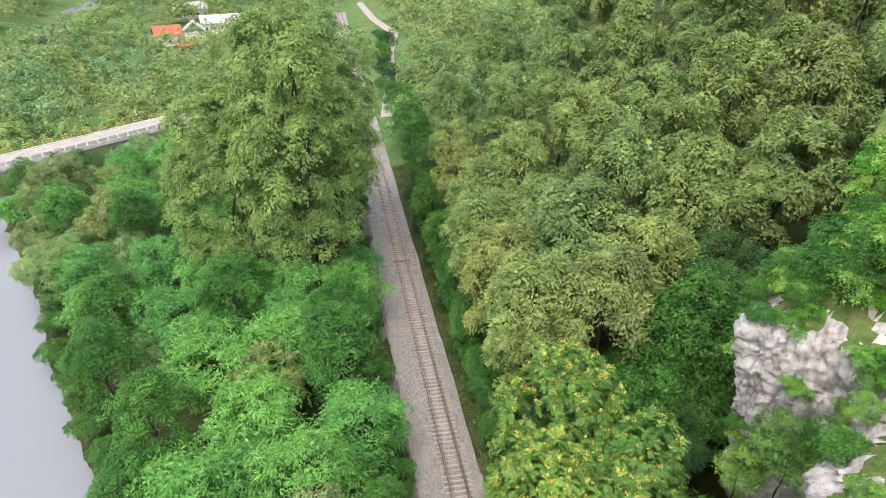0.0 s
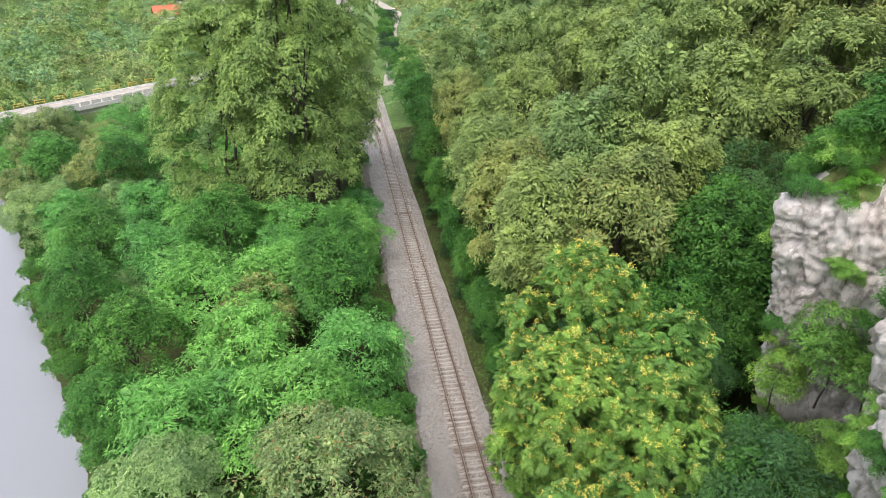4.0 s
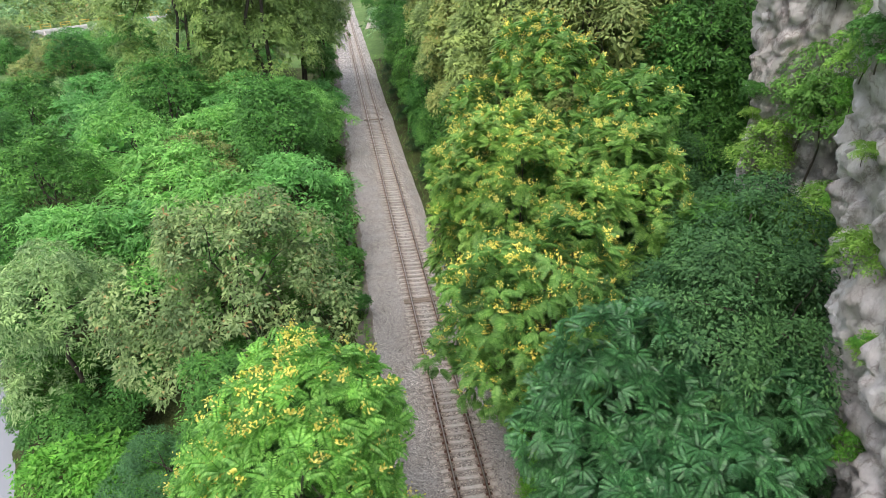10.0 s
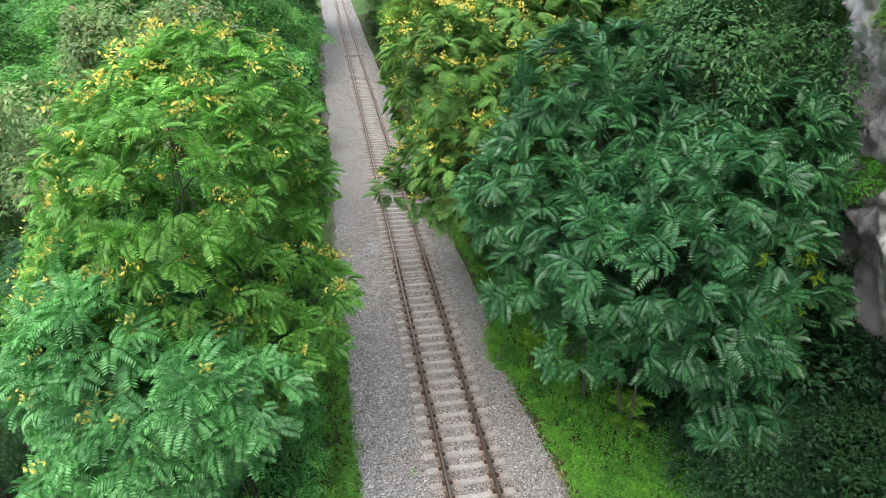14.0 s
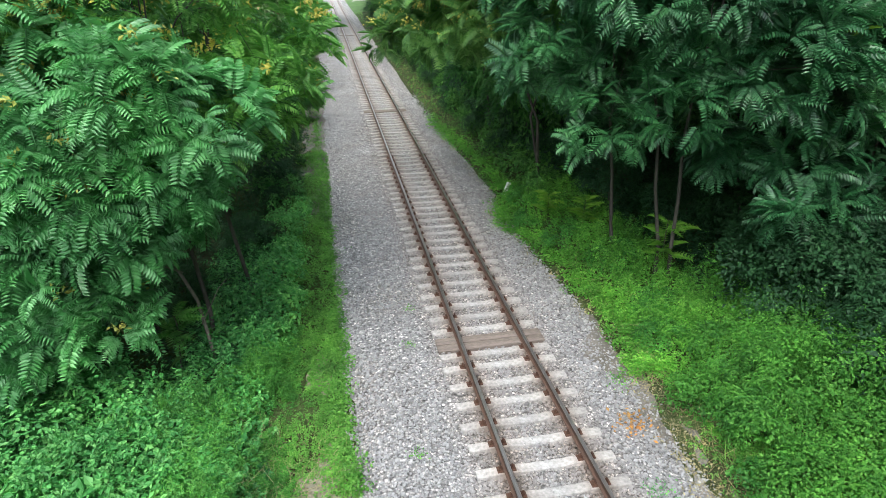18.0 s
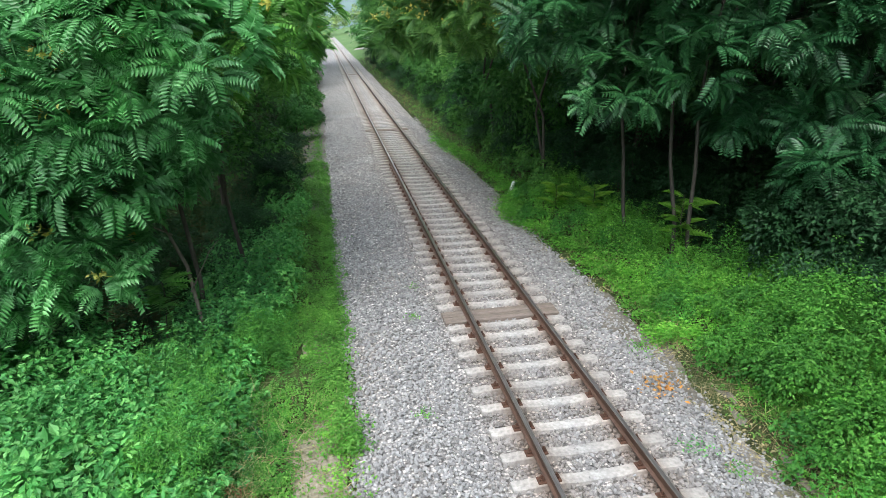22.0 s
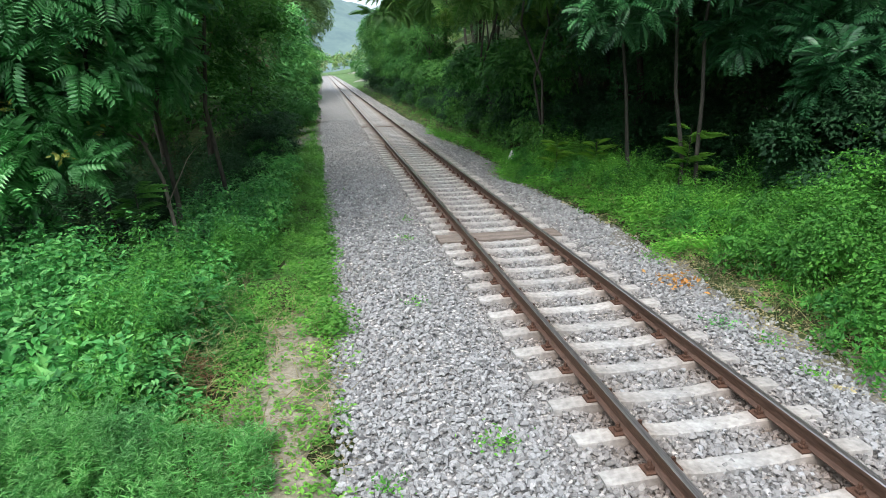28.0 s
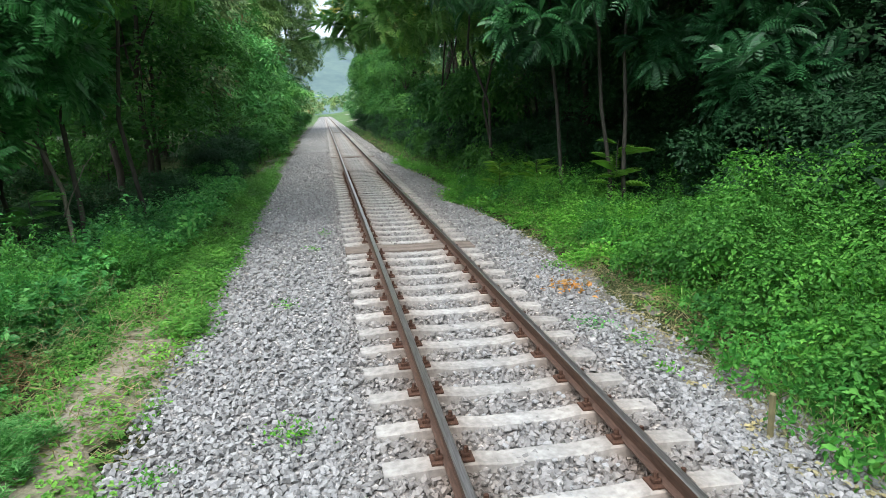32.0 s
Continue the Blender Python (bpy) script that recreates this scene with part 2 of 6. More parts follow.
def stone_material():
    m, n, l, b = material("ballast stone", 0.9, 0.25)
    geo = n.new("ShaderNodeNewGeometry")
    r = ramp(n, [(0.0, (0.20, 0.198, 0.195)), (0.45, (0.285, 0.283, 0.28)), (0.94, (0.35, 0.348, 0.344)), (1.0, (0.42, 0.412, 0.402))])
    l.new(geo.outputs["Random Per Island"], r.inputs[0])
    f = noise_tex(n, l, 45.0, 4.0)
    rf = ramp(n, [(0.3, (0.82, 0.81, 0.80)), (0.7, (1.1, 1.1, 1.1))])
    l.new(f.outputs[0], rf.inputs[0])
    l.new(rust_dust(n, l, mixc(n, l, 1.0, r.outputs[0], rf.outputs[0], "MULTIPLY"), TX), b.inputs["Base Color"])
    return m


def ballast_material():
    """Crushed stone seen from further off: cells of mixed greys with the shade in the gaps painted dark, browner near
    the rails.
    """
    m, n, l, b = material("ballast bed", 0.95, 0.2)
    tc = n.new("ShaderNodeTexCoord")
    v = n.new("ShaderNodeTexVoronoi")
    v.inputs["Scale"].default_value = 19.0
    l.new(tc.outputs["Object"], v.inputs["Vector"])
    sep = n.new("ShaderNodeSeparateColor")
    l.new(v.outputs["Color"], sep.inputs[0])
    r = ramp(n, [(0.0, (0.17, 0.17, 0.17)), (0.45, (0.34, 0.34, 0.34)), (0.85, (0.47, 0.47, 0.465)), (1.0, (0.72, 0.71, 0.70))])
    l.new(sep.outputs[0], r.inputs[0])
    gap_shade = ramp(n, [(0.0, (1.15, 1.15, 1.15)), (0.42, (0.95, 0.95, 0.95)), (0.66, (0.48, 0.48, 0.48))])
    l.new(v.outputs["Distance"], gap_shade.inputs[0])
    big = noise_tex(n, l, 0.5, 4.0)
    rb = ramp(n, [(0.35, (0.92, 0.86, 0.80)), (0.65, (1.08, 1.05, 1.02))])
    mid = noise_tex(n, l, 7.0, 5.0, 0.75)
    rm = ramp(n, [(0.35, (0.66, 0.66, 0.66)), (0.65, (1.25, 1.25, 1.25))])
    l.new(mid.outputs[0], rm.inputs[0])
    l.new(big.outputs[0], rb.inputs[0])
    col = mixc(n, l, 1.0, r.outputs[0], gap_shade.outputs[0], "MULTIPLY")
    col = mixc(n, l, 1.0, col, rm.outputs[0], "MULTIPLY")
    l.new(rust_dust(n, l, mixc(n, l, 1.0, col, rb.outputs[0], "MULTIPLY"), TX), b.inputs["Base Color"])
    bp = n.new("ShaderNodeBump")
    bp.inputs["Strength"].default_value, bp.inputs["Distance"].default_value, bp.invert = 0.8, 0.03, True
    l.new(v.outputs["Distance"], bp.inputs["Height"])
    l.new(bp.outputs[0], b.inputs["Normal"])
    return m


def ground_material():
    m, n, l, b = material("earth and low growth", 0.95, 0.15)
    a = noise_tex(n, l, 0.35, 6.0, 0.65)
    r = ramp(n, [(0.3, (0.03, 0.032, 0.016)), (0.45, (0.045, 0.06, 0.022)), (0.6, (0.06, 0.09, 0.028)), (0.75, (0.095, 0.08, 0.05))])
    l.new(a.outputs[0], r.inputs[0])
    f = noise_tex(n, l, 9.0, 5.0, 0.7)
    rf = ramp(n, [(0.3, (0.45, 0.45, 0.42)), (0.7, (1.35, 1.3, 1.2))])
    l.new(f.outputs[0], rf.inputs[0])
    l.new(mixc(n, l, 1.0, r.outputs[0], rf.outputs[0], "MULTIPLY"), b.inputs["Base Color"])
    bp = n.new("ShaderNodeBump")
    bp.inputs["Strength"].default_value, bp.inputs["Distance"].default_value = 0.7, 0.12
    l.new(f.outputs[0], bp.inputs["Height"])
    l.new(bp.outputs[0], b.inputs["Normal"])
    return m


M_TURF = surface("thin dry turf", [(0.06, 0.11, 0.03), (0.11, 0.17, 0.045), (0.20, 0.17, 0.09)], 0.9, 0.95, 0.6, 9.0)


def rock_material():
    m, n, l, b = material("pale limestone", 0.9, 0.2)
    a = noise_tex(n, l, 0.35, 8.0, 0.65, stretch=(1, 1, 0.6))
    r = ramp(n, [(0.28, (0.30, 0.265, 0.24)), (0.40, (0.64, 0.61, 0.59)), (0.56, (0.76, 0.75, 0.755)), (0.68, (0.74, 0.70, 0.68)), (0.78, (0.66, 0.53, 0.45))])
    l.new(a.outputs[0], r.inputs[0])
    s = noise_tex(n, l, 1.6, 8.0, 0.7, stretch=(1, 1, 0.25))
    rs = ramp(n, [(0.36, (0.62, 0.59, 0.58)), (0.5, (1.0, 0.985, 0.98)), (0.7, (1.14, 1.13, 1.12))])
    l.new(s.outputs[0], rs.inputs[0])
    lichen = noise_tex(n, l, 0.55, 7.0, 0.7)
    rl = ramp(n, [(0.56, (0, 0, 0)), (0.66, (0.4, 0.4, 0.4))])
    l.new(lichen.outputs[0], rl.inputs[0])
    rock = mixc(n, l, 1.0, r.outputs[0], rs.outputs[0], "MULTIPLY")
    tc = n.new("ShaderNodeTexCoord")
    mp = n.new("ShaderNodeMapping")
    mp.inputs["Scale"].default_value = (1.0, 1.0, 0.45)
    warp = n.new("ShaderNodeMix")
    warp.data_type, warp.blend_type = "RGBA", "LINEAR_LIGHT"
    warp.inputs[0].default_value = 0.5
    crack = n.new("ShaderNodeTexVoronoi")
    crack.feature = "DISTANCE_TO_EDGE"
    crack.inputs["Scale"].default_value = 0.7
    bend = noise_tex(n, l, 1.4, 6.0, 0.7)
    l.new(tc.outputs["Object"], mp.inputs[0])
    l.new(mp.outputs[0], warp.inputs[6])
    l.new(bend.outputs["Color"], warp.inputs[7])
    l.new(warp.outputs[2], crack.inputs["Vector"])
    rc = ramp(n, [(0.0, (0.66, 0.62, 0.60)), (0.025, (0.92, 0.91, 0.90)), (0.06, (1, 1, 1))])
    l.new(crack.outputs["Distance"], rc.inputs[0])
    rock = mixc(n, l, 1.0, rock, rc.outputs[0], "MULTIPLY")
    l.new(mixc(n, l, rl.outputs[0], rock, (0.27, 0.28, 0.17)), b.inputs["Base Color"])
    f = noise_tex(n, l, 2.5, 10.0, 0.75)
    bp = n.new("ShaderNodeBump")
    bp.inputs["Strength"].default_value, bp.inputs["Distance"].default_value = 1.0, 0.3
    l.new(f.outputs[0], bp.inputs["Height"])
    l.new(bp.outputs[0], b.inputs["Normal"])
    return m


def water_material():
    m, n, l, b = material("slow river water", 0.12, 0.5)
    b.inputs["Base Color"].default_value = (0.20, 0.215, 0.235, 1)
    a = noise_tex(n, l, 0.05, 4.0)
    r = ramp(n, [(0.45, (0.05, 0.05, 0.05)), (0.6, (0.22, 0.22, 0.22))])
    l.new(a.outputs[0], r.inputs[0])
    l.new(r.outputs[0], b.inputs["Roughness"])
    f = noise_tex(n, l, 1.2, 5.0, 0.6)
    bp = n.new("ShaderNodeBump")
    bp.inputs["Strength"].default_value, bp.inputs["Distance"].default_value = 0.12, 0.2
    l.new(f.outputs[0], bp.inputs["Height"])
    l.new(bp.outputs[0], b.inputs["Normal"])
    return m


def hill_material():
    m, n, l, b = material("wooded hill with painted haze", 0.95, 0.1)
    a = noise_tex(n, l, 0.035, 8.0, 0.65)
    r = ramp(n, [(0.35, (0.035, 0.06, 0.05)), (0.6, (0.075, 0.11, 0.08))])
    l.new(a.outputs[0], r.inputs[0])
    l.new(r.outputs[0], b.inputs["Base Color"])
    # Faint bluish emission paints the haze of distance onto the hill.
    b.inputs["Emission Color"].default_value = (0.42, 0.52, 0.62, 1)
    b.inputs["Emission Strength"].default_value = 0.2
    return m


rusty_sleepers()
M_MEADOW = surface("valley meadow", [(0.05, 0.10, 0.03), (0.09, 0.16, 0.045), (0.15, 0.16, 0.08)], 0.12, 0.95, 0.5, 2.0)
M_STONE, M_BALLAST, M_GROUND, M_ROCK, M_WATER, M_HILL = stone_material(), ballast_material(), ground_material(), rock_material(), water_material(), hill_material()


# ---- mesh helpers ----
def mesh_np(name, verts, faces, mats, smooth=False, slots=None):
    """A mesh from arrays: verts (n, 3), faces (m, k) all with k corners."""
    verts, faces = np.asarray(verts, np.float32), np.asarray(faces, np.int32)
    me = bpy.data.meshes.new(name)
    me.vertices.add(len(verts))
    me.vertices.foreach_set("co", verts.ravel())
    k = faces.shape[1]
    me.loops.add(faces.size)
    me.loops.foreach_set("vertex_index", faces.ravel())
    me.polygons.add(len(faces))
    me.polygons.foreach_set("loop_start", np.arange(0, faces.size, k, dtype=np.int32))
    me.polygons.foreach_set("use_smooth", np.full(len(faces), bool(smooth)))
    for m in (mats if isinstance(mats, (list, tuple)) else [mats]):
        me.materials.append(m)
    if slots is not None:
        me.polygons.foreach_set("material_index", np.asarray(slots, np.int32))
    me.update(calc_edges=True)
    return me


def part_np(name, me, parent=None, label=""):
    ob = new(name, me)
    ob.parent = parent
    return tagged(ob, label)


def part(name, bm, mat, parent=None, label=""):
    me = bpy.data.meshes.new(name)
    bm.to_mesh(me)
    bm.free()
    me.materials.append(mat)
    return part_np(name, me, parent, label)


def box_bm(sx, sy, sz, at=(0, 0, 0), bevel=0.0, bm=None, turn=0.0):
    bm = bm or bmesh.new()
    made = bmesh.ops.create_cube(bm, size=1.0, matrix=Matrix.Translation(at) @ Matrix.Rotation(turn, 4, "Z") @ Matrix.Diagonal((sx, sy, sz, 1)))
    if bevel:
        edges = {e for v in made["verts"] for e in v.link_edges}
        bmesh.ops.bevel(bm, geom=list(edges), offset=bevel, segments=1, affect="EDGES")
    return bm


def unit(a):
    return a / np.maximum(np.linalg.norm(a, axis=-1, keepdims=True), 1e-9)


def place_leaves(P, A, N, size, tv, tf):
    """Copies of a template (verts tv in along, across, normal; faces tf) at points P, along A, facing N."""
    A = unit(A)
    S = unit(np.cross(N, A))
    N = np.cross(A, S)
    size = np.broadcast_to(np.asarray(size, float), (len(P),))[:, None, None]
    V = P[:, None] + size * (tv[None, :, 0:1] * A[:, None] + tv[None, :, 1:2] * S[:, None] + tv[None, :, 2:3] * N[:, None])
    F = tf[None] + (np.arange(len(P)) * len(tv))[:, None, None]
    return V.reshape(-1, 3), F.reshape(-1, tf.shape[1])


LEAF_V = np.array([(0, 0, 0), (0.45, 0.27, 0.06), (1, 0, -0.08), (0.45, -0.27, 0.06)])
LEAF_F = np.array([(0, 1, 2), (0, 2, 3)])
TRI_V = np.array([(0, 0.20, 0.0), (1, 0.0, -0.06), (0.12, -0.30, 0.03)])
TRI_LONG_V = np.array([(0, 0.15, 0.0), (1, 0.0, -0.12), (0.1, -0.20, 0.03)])
TRI_F = np.array([(0, 1, 2)])
LONG_V = np.array([(0, 0, 0), (0.4, 0.19, 0.05), (1, 0, -0.14), (0.4, -0.19, 0.05)])
BLADE_V = np.array([(0, 0.014, 0), (0, -0.014, 0), (0.6, 0.010, 0.05), (0.6, -0.010, 0.05), (1, 0, 0.2)])
BLADE_F = np.array([(0, 1, 2), (1, 3, 2), (2, 3, 4)])


def frond(pairs, leaflet=0.27, width=0.40, fine=False):
    """A pinnate leaf one unit long: paired pointed leaflets on an arching stalk."""
    V, F = [], []
    for i in range(pairs):
        s = 0.12 + 0.86 * i / pairs
        z = 0.16 * math.sin(s * 2.2) - 0.34 * s * s
        ln = leaflet * (1.08 - 0.55 * abs(s - 0.42))
        for side in (-1, 1):
            k = len(V)
            d = np.array((0.36, side * 0.90, -0.16))
            d /= np.linalg.norm(d)
            c = np.array((0.92, -side * 0.34, 0.02)) * ln * width * 0.5
            o = np.array((s, side * 0.012, z))
            if fine:
                m = o + d * ln * 0.38
                V += [o, m + c + (0, 0, 0.012), o + d * ln - (0, 0, 0.03), m - c]
                F += [(k, k + 1, k + 2), (k, k + 2, k + 3)]
            else:
                V += [o + c, o + d * ln - (0, 0, 0.02), o - c]
                F += [(k, k + 1, k + 2)]
    k = len(V)
    V += [np.array((0.0, 0.008, 0.0)), np.array((0.0, -0.008, 0.0)), np.array((0.5, 0.0, 0.06)), np.array((1.0, 0.0, -0.21))]
    F += [(k, k + 1, k + 2), (k + 1, k + 3, k + 2)]
    return np.array(V), np.array(F)


def tube(points, radii, sides=7):
    """A tapered limb along points."""
    P = [Vector(p) for p in points]
    V, F = [], []
    for i, p in enumerate(P):
        d = (P[min(i + 1, len(P) - 1)] - P[max(i - 1, 0)]).normalized()
        u = d.orthogonal().normalized()
        w = d.cross(u)
        for s in range(sides):
            a = 2 * math.pi * s / sides
            V.append(p + (u * math.cos(a) + w * math.sin(a)) * radii[i])
    for i in range(len(P) - 1):
        for s in range(sides):
            t = (s + 1) % sides
            F.append((i * sides + s, i * sides + t, (i + 1) * sides + t, (i + 1) * sides + s))
    return V, F


def limb_mesh(name, pts, r0, r1, mat, sides=7):
    n = len(pts)
    V, F = tube(pts, [r0 + (r1 - r0) * i / (n - 1) for i in range(n)], sides)
    return mesh_np(name, np.array([tuple(v) for v in V]), np.array(F), mat, True)


def bent(a, b, n=6, sag=0.0, wob=0.15, seed=0):
    r = random.Random(seed)
    a, b = Vector(a), Vector(b)
    L = (b - a).length
    out = []
    for i in range(n):
        s = i / (n - 1)
        p = a.lerp(b, s) + Vector((r.uniform(-1, 1), r.uniform(-1, 1), 0)) * wob * L * 0.12 * math.sin(math.pi * s)
        p.z += sag * L * math.sin(math.pi * s)
        out.append(p)
    return out


def tufts_on(lobes, count, r, low=-0.35, inner=0.25):
    """Places of twig tufts over the outside of the lobes of a crown, and the way they face."""
    w = np.array([l[3] * l[4] for l in lobes], float)
    idx = r.choice(len(lobes), count, p=w / w.sum())
    L = np.array(lobes, float)[idx]
    d = unit(r.normal(size=(count, 3)))
    d[:, 2] = np.where(d[:, 2] < low, -d[:, 2] * r.random(count), d[:, 2])
    d = unit(d)
    depth = 1 - inner * r.random(count) ** 2
    P = L[:, :3] + d * L[:, 3:6] * depth[:, None]
    keep = np.ones(count, bool)
    for l in lobes:
        q = (P - np.array(l[:3])) / np.array(l[3:6])
        keep &= (np.linalg.norm(q, axis=1) > 0.72)
    return P[keep], unit(d[keep] / L[keep, 3:6] * L[keep, 3:4])


def lobes_for(rx, ry, z0, z1, count, r, size=0.45):
    """An uneven crown: one body and many bulges round it."""
    h = (z1 - z0) / 2
    zc = (z0 + z1) / 2
    out = [(0, 0, zc, rx * 0.72, ry * 0.72, h * 0.82)]
    for i in range(count):
        a = 2.399 * i + r.uniform(-0.4, 0.4)
        u = r.uniform(-0.75, 0.95) if i else 0.9
        k = math.sqrt(max(0.05, 1 - u * u)) * r.uniform(0.62, 0.95)
        s = size * r.uniform(0.65, 1.2)
        out.append((rx * k * math.cos(a) * 0.8, ry * k * math.sin(a) * 0.8, zc + h * u * 0.72, rx * s, ry * s, h * s * 0.75))
    return out


def sprays(P, D, leaves, leaf, radius, r, upward=0.9, dome=0.5, droop=0.25, tv=LEAF_V, tf=LEAF_F, ruffle=0.35):
    """Domed sprays of leaves at P, facing D and up: lit on top, dark in the gaps between them."""
    n = len(P)
    up = np.array((0, 0, 1.0))
    face = unit(D + up * upward)
    side = unit(np.cross(face, r.normal(size=(n, 3))))
    other = np.cross(face, side)
    a = r.uniform(0, 2 * np.pi, (n, leaves, 1))
    q = np.sqrt(r.uniform(0, 1, (n, leaves, 1)))
    R = radius * r.uniform(0.55, 1.3, (n, 1, 1)) * (1 + 0.3 * np.sin(a * 3 + r.uniform(0, 6, (n, 1, 1))))
    out = np.cos(a) * side[:, None] + np.sin(a) * other[:, None]
    Q = P[:, None] + out * q * R - face[:, None] * (dome * R * q * q) + r.normal(size=(n, leaves, 3)) * radius * 0.10
    A = unit(out + face[:, None] * 0.15 - up * droop + r.normal(size=out.shape) * 0.35)
    N = unit(face[:, None] + out * q * dome * 1.2 + r.normal(size=out.shape) * ruffle)
    size = leaf * r.uniform(0.65, 1.35, (n, leaves))
    return place_leaves(Q.reshape(-1, 3), A.reshape(-1, 3), N.reshape(-1, 3), size.ravel(), tv, tf)


def crown_mesh(name, lobes, mat, seed, tufts=330, leaves=38, leaf=0.34, radius=0.8, low=-0.4, inner=0.3, fill=220, **more):
    r = np.random.default_rng(seed)
    P, D = tufts_on(lobes, tufts, r, low, inner)
    V, F = sprays(P, D, leaves, leaf, radius, r, **more)
    # sparse old leaves further in
    L = np.array(lobes, float)[r.integers(0, len(lobes), fill)]
    d = unit(r.normal(size=(fill, 3)))
    V2, F2 = place_leaves(L[:, :3] + d * L[:, 3:6] * 0.62, unit(r.normal(size=(fill, 3))), unit(d + (0, 0, 0.5)), leaf * 2.2, LEAF_V, LEAF_F)
    return mesh_np(name, np.concatenate([V, V2]), np.concatenate([F, F2 + len(V)]), mat)


def frond_crown(name, lobes, mat, seed, tufts=300, fronds=9, length=0.8, pairs=9, low=-0.85, hang=0.25, fine=False):
    """Rosettes of arching pinnate leaves at the twig ends. Also returns the twig ends."""
    r = np.random.default_rng(seed)
    P, D = tufts_on(lobes, tufts, r, low, 0.3)
    n = len(P)
    up = np.array((0, 0, 1.0))
    axis = unit(D + up * 0.4)
    off = unit(r.normal(size=(n, fronds, 3)))
    off = unit(off - (off * axis[:, None]).sum(2, keepdims=True) * axis[:, None] + axis[:, None] * r.uniform(-0.1, 0.5, (n, fronds, 1)))
    Q = P[:, None] + off * 0.04
    off = unit(off + D[:, None] * (0.55, 0.55, 0.1) - up * hang * (1 - axis[:, None, 2:]))
    N = unit(axis[:, None] * 0.6 + up * 0.65 + r.normal(size=off.shape) * 0.14)
    size = length * r.uniform(0.65, 1.25, (n, fronds))
    tv, tf = frond(pairs, fine=fine)
    V, F = place_leaves(Q.reshape(-1, 3), off.reshape(-1, 3), N.reshape(-1, 3), size.ravel(), tv, tf)
    return mesh_np(name, V, F, mat), P, D


def seed_mesh(name, P, D, share, seed, size=0.25):
    r = np.random.default_rng(seed)
    keep = (D[:, 2] > -0.45) & (r.random(len(P)) < share)
    top = P[keep] + D[keep] * 0.16
    k = 20
    off = r.normal(size=(len(top), k, 3)) * np.array((0.5, 0.5, 0.3)) * size * r.uniform(0.5, 1.2, (len(top), 1, 1))
    Q = (top[:, None] + off + np.array((0, 0, 0.36))).reshape(-1, 3)
    V, F = place_leaves(Q, unit(r.normal(size=Q.shape)), unit(r.normal(size=Q.shape) + (0, 0, 1)), 0.115 * r.uniform(0.7, 1.3, len(Q)), LEAF_V, LEAF_F)
    return mesh_np(name, V, F, M_SEED)


def tree(name, at, lobes, crown, trunk_r, label, category, bark=M_BARK, stems=((0, 0),), lean=0.0, seed=1, limbs=9, extra=None):
    """A tree: an Empty at its foot with trunk and crown."""
    r = random.Random(seed)
    root = tagged(new(name), label, category)
    root.location = at
    top = max(l[2] for l in lobes)
    st, br = [], []
    for i, (sx, sy) in enumerate(stems):
        tip = Vector((sx * 0.4 + lean * top, sy * 0.4, top))
        pts = bent((sx, sy, -0.4), tip, 8, 0, 0.25, seed + i)
        st.append((pts, trunk_r, trunk_r * 0.2))
        for j in range(limbs):
            l = lobes[(j * 3 + i) % len(lobes)]
            k = min(6, 4 + j % 3)
            br.append((bent(pts[k], (l[0] * 1.1, l[1] * 1.1, l[2] + 0.3 * l[5]), 5, 0.05, 0.5, seed * 31 + j), trunk_r * 0.38, trunk_r * 0.06))
    for pts, r0, r1 in st:
        part_np("trunk", limb_mesh("trunk", pts, r0, r1, bark), root)
    for pts, r0, r1 in br:
        part_np("limb", limb_mesh("limb", pts, r0, r1, bark, 5), root)
    part_np("crown", crown, root)
    if extra:
        tagged(part_np("seed_mass", extra, root, "clusters of ripening yellow-orange seeds"), kind="stuff")
    return root


# ---- the land ----
RAILS = (TX - 0.7525, TX + 0.7525)


def smooth(a, b, x):
    s = np.clip((x - a) / (b - a), 0, 1)
    return s * s * (3 - 2 * s)


def shore(y):
    """x of the river's near bank."""
    return np.interp(y, [-60, 20, 24.5, 30, 35, 42, 54, 67, 77, 95, 116, 140, 200, 330, 400, 700], [-10, -13.6, -15.6, -17.6, -20.6, -23.6, -30, -37, -41, -50, -63, -76, -112, -112, -125, -200])


WALL = [(35, 32.4), (30, 30.2), (26, 27.6), (24.3, 26.2), (24.4, 25.0), (26.0, 23.2), (27.8, 21.2), (27.2, 19.0), (24.2, 17.0), (20.6, 15.0), (18.2, 12.0), (17.0, 9.0), (16.1, 5.0), (15.6, -2.0), (15.2, -10.0), (14.5, -30.0)]


def cliff_x(y):
    """x behind which the land is as high as the cliff's brow."""
    return np.interp(y, [-60, -10, 5, 10, 14, 16.5, 18.5, 21, 24, 27, 29.5, 33, 60], [14.5, 15.2, 16.2, 17.6, 20, 23.5, 27.2, 28, 26.5, 26.5, 29.5, 36, 60.0])


def wall_line(step):
    """Points along the cliff's brow from the far end, with the ways out of the rock."""
    P = np.array(WALL, float)
    for _ in range(2):
        P = np.concatenate([P[:1], np.stack([0.75 * P[:-1] + 0.25 * P[1:], 0.25 * P[:-1] + 0.75 * P[1:]], 1).reshape(-1, 2), P[-1:]])
    L = np.concatenate([[0], np.cumsum(np.linalg.norm(np.diff(P, axis=0), axis=1))])
    q = np.arange(0, L[-1], step)
    P = np.stack([np.interp(q, L, P[:, 0]), np.interp(q, L, P[:, 1])], -1)
    T = unit(np.gradient(P, axis=0))
    T = unit(np.stack([np.convolve(T[:, k], np.ones(9) / 9, "same") for k in (0, 1)], -1))
    return P, np.stack([T[:, 1], -T[:, 0]], -1)


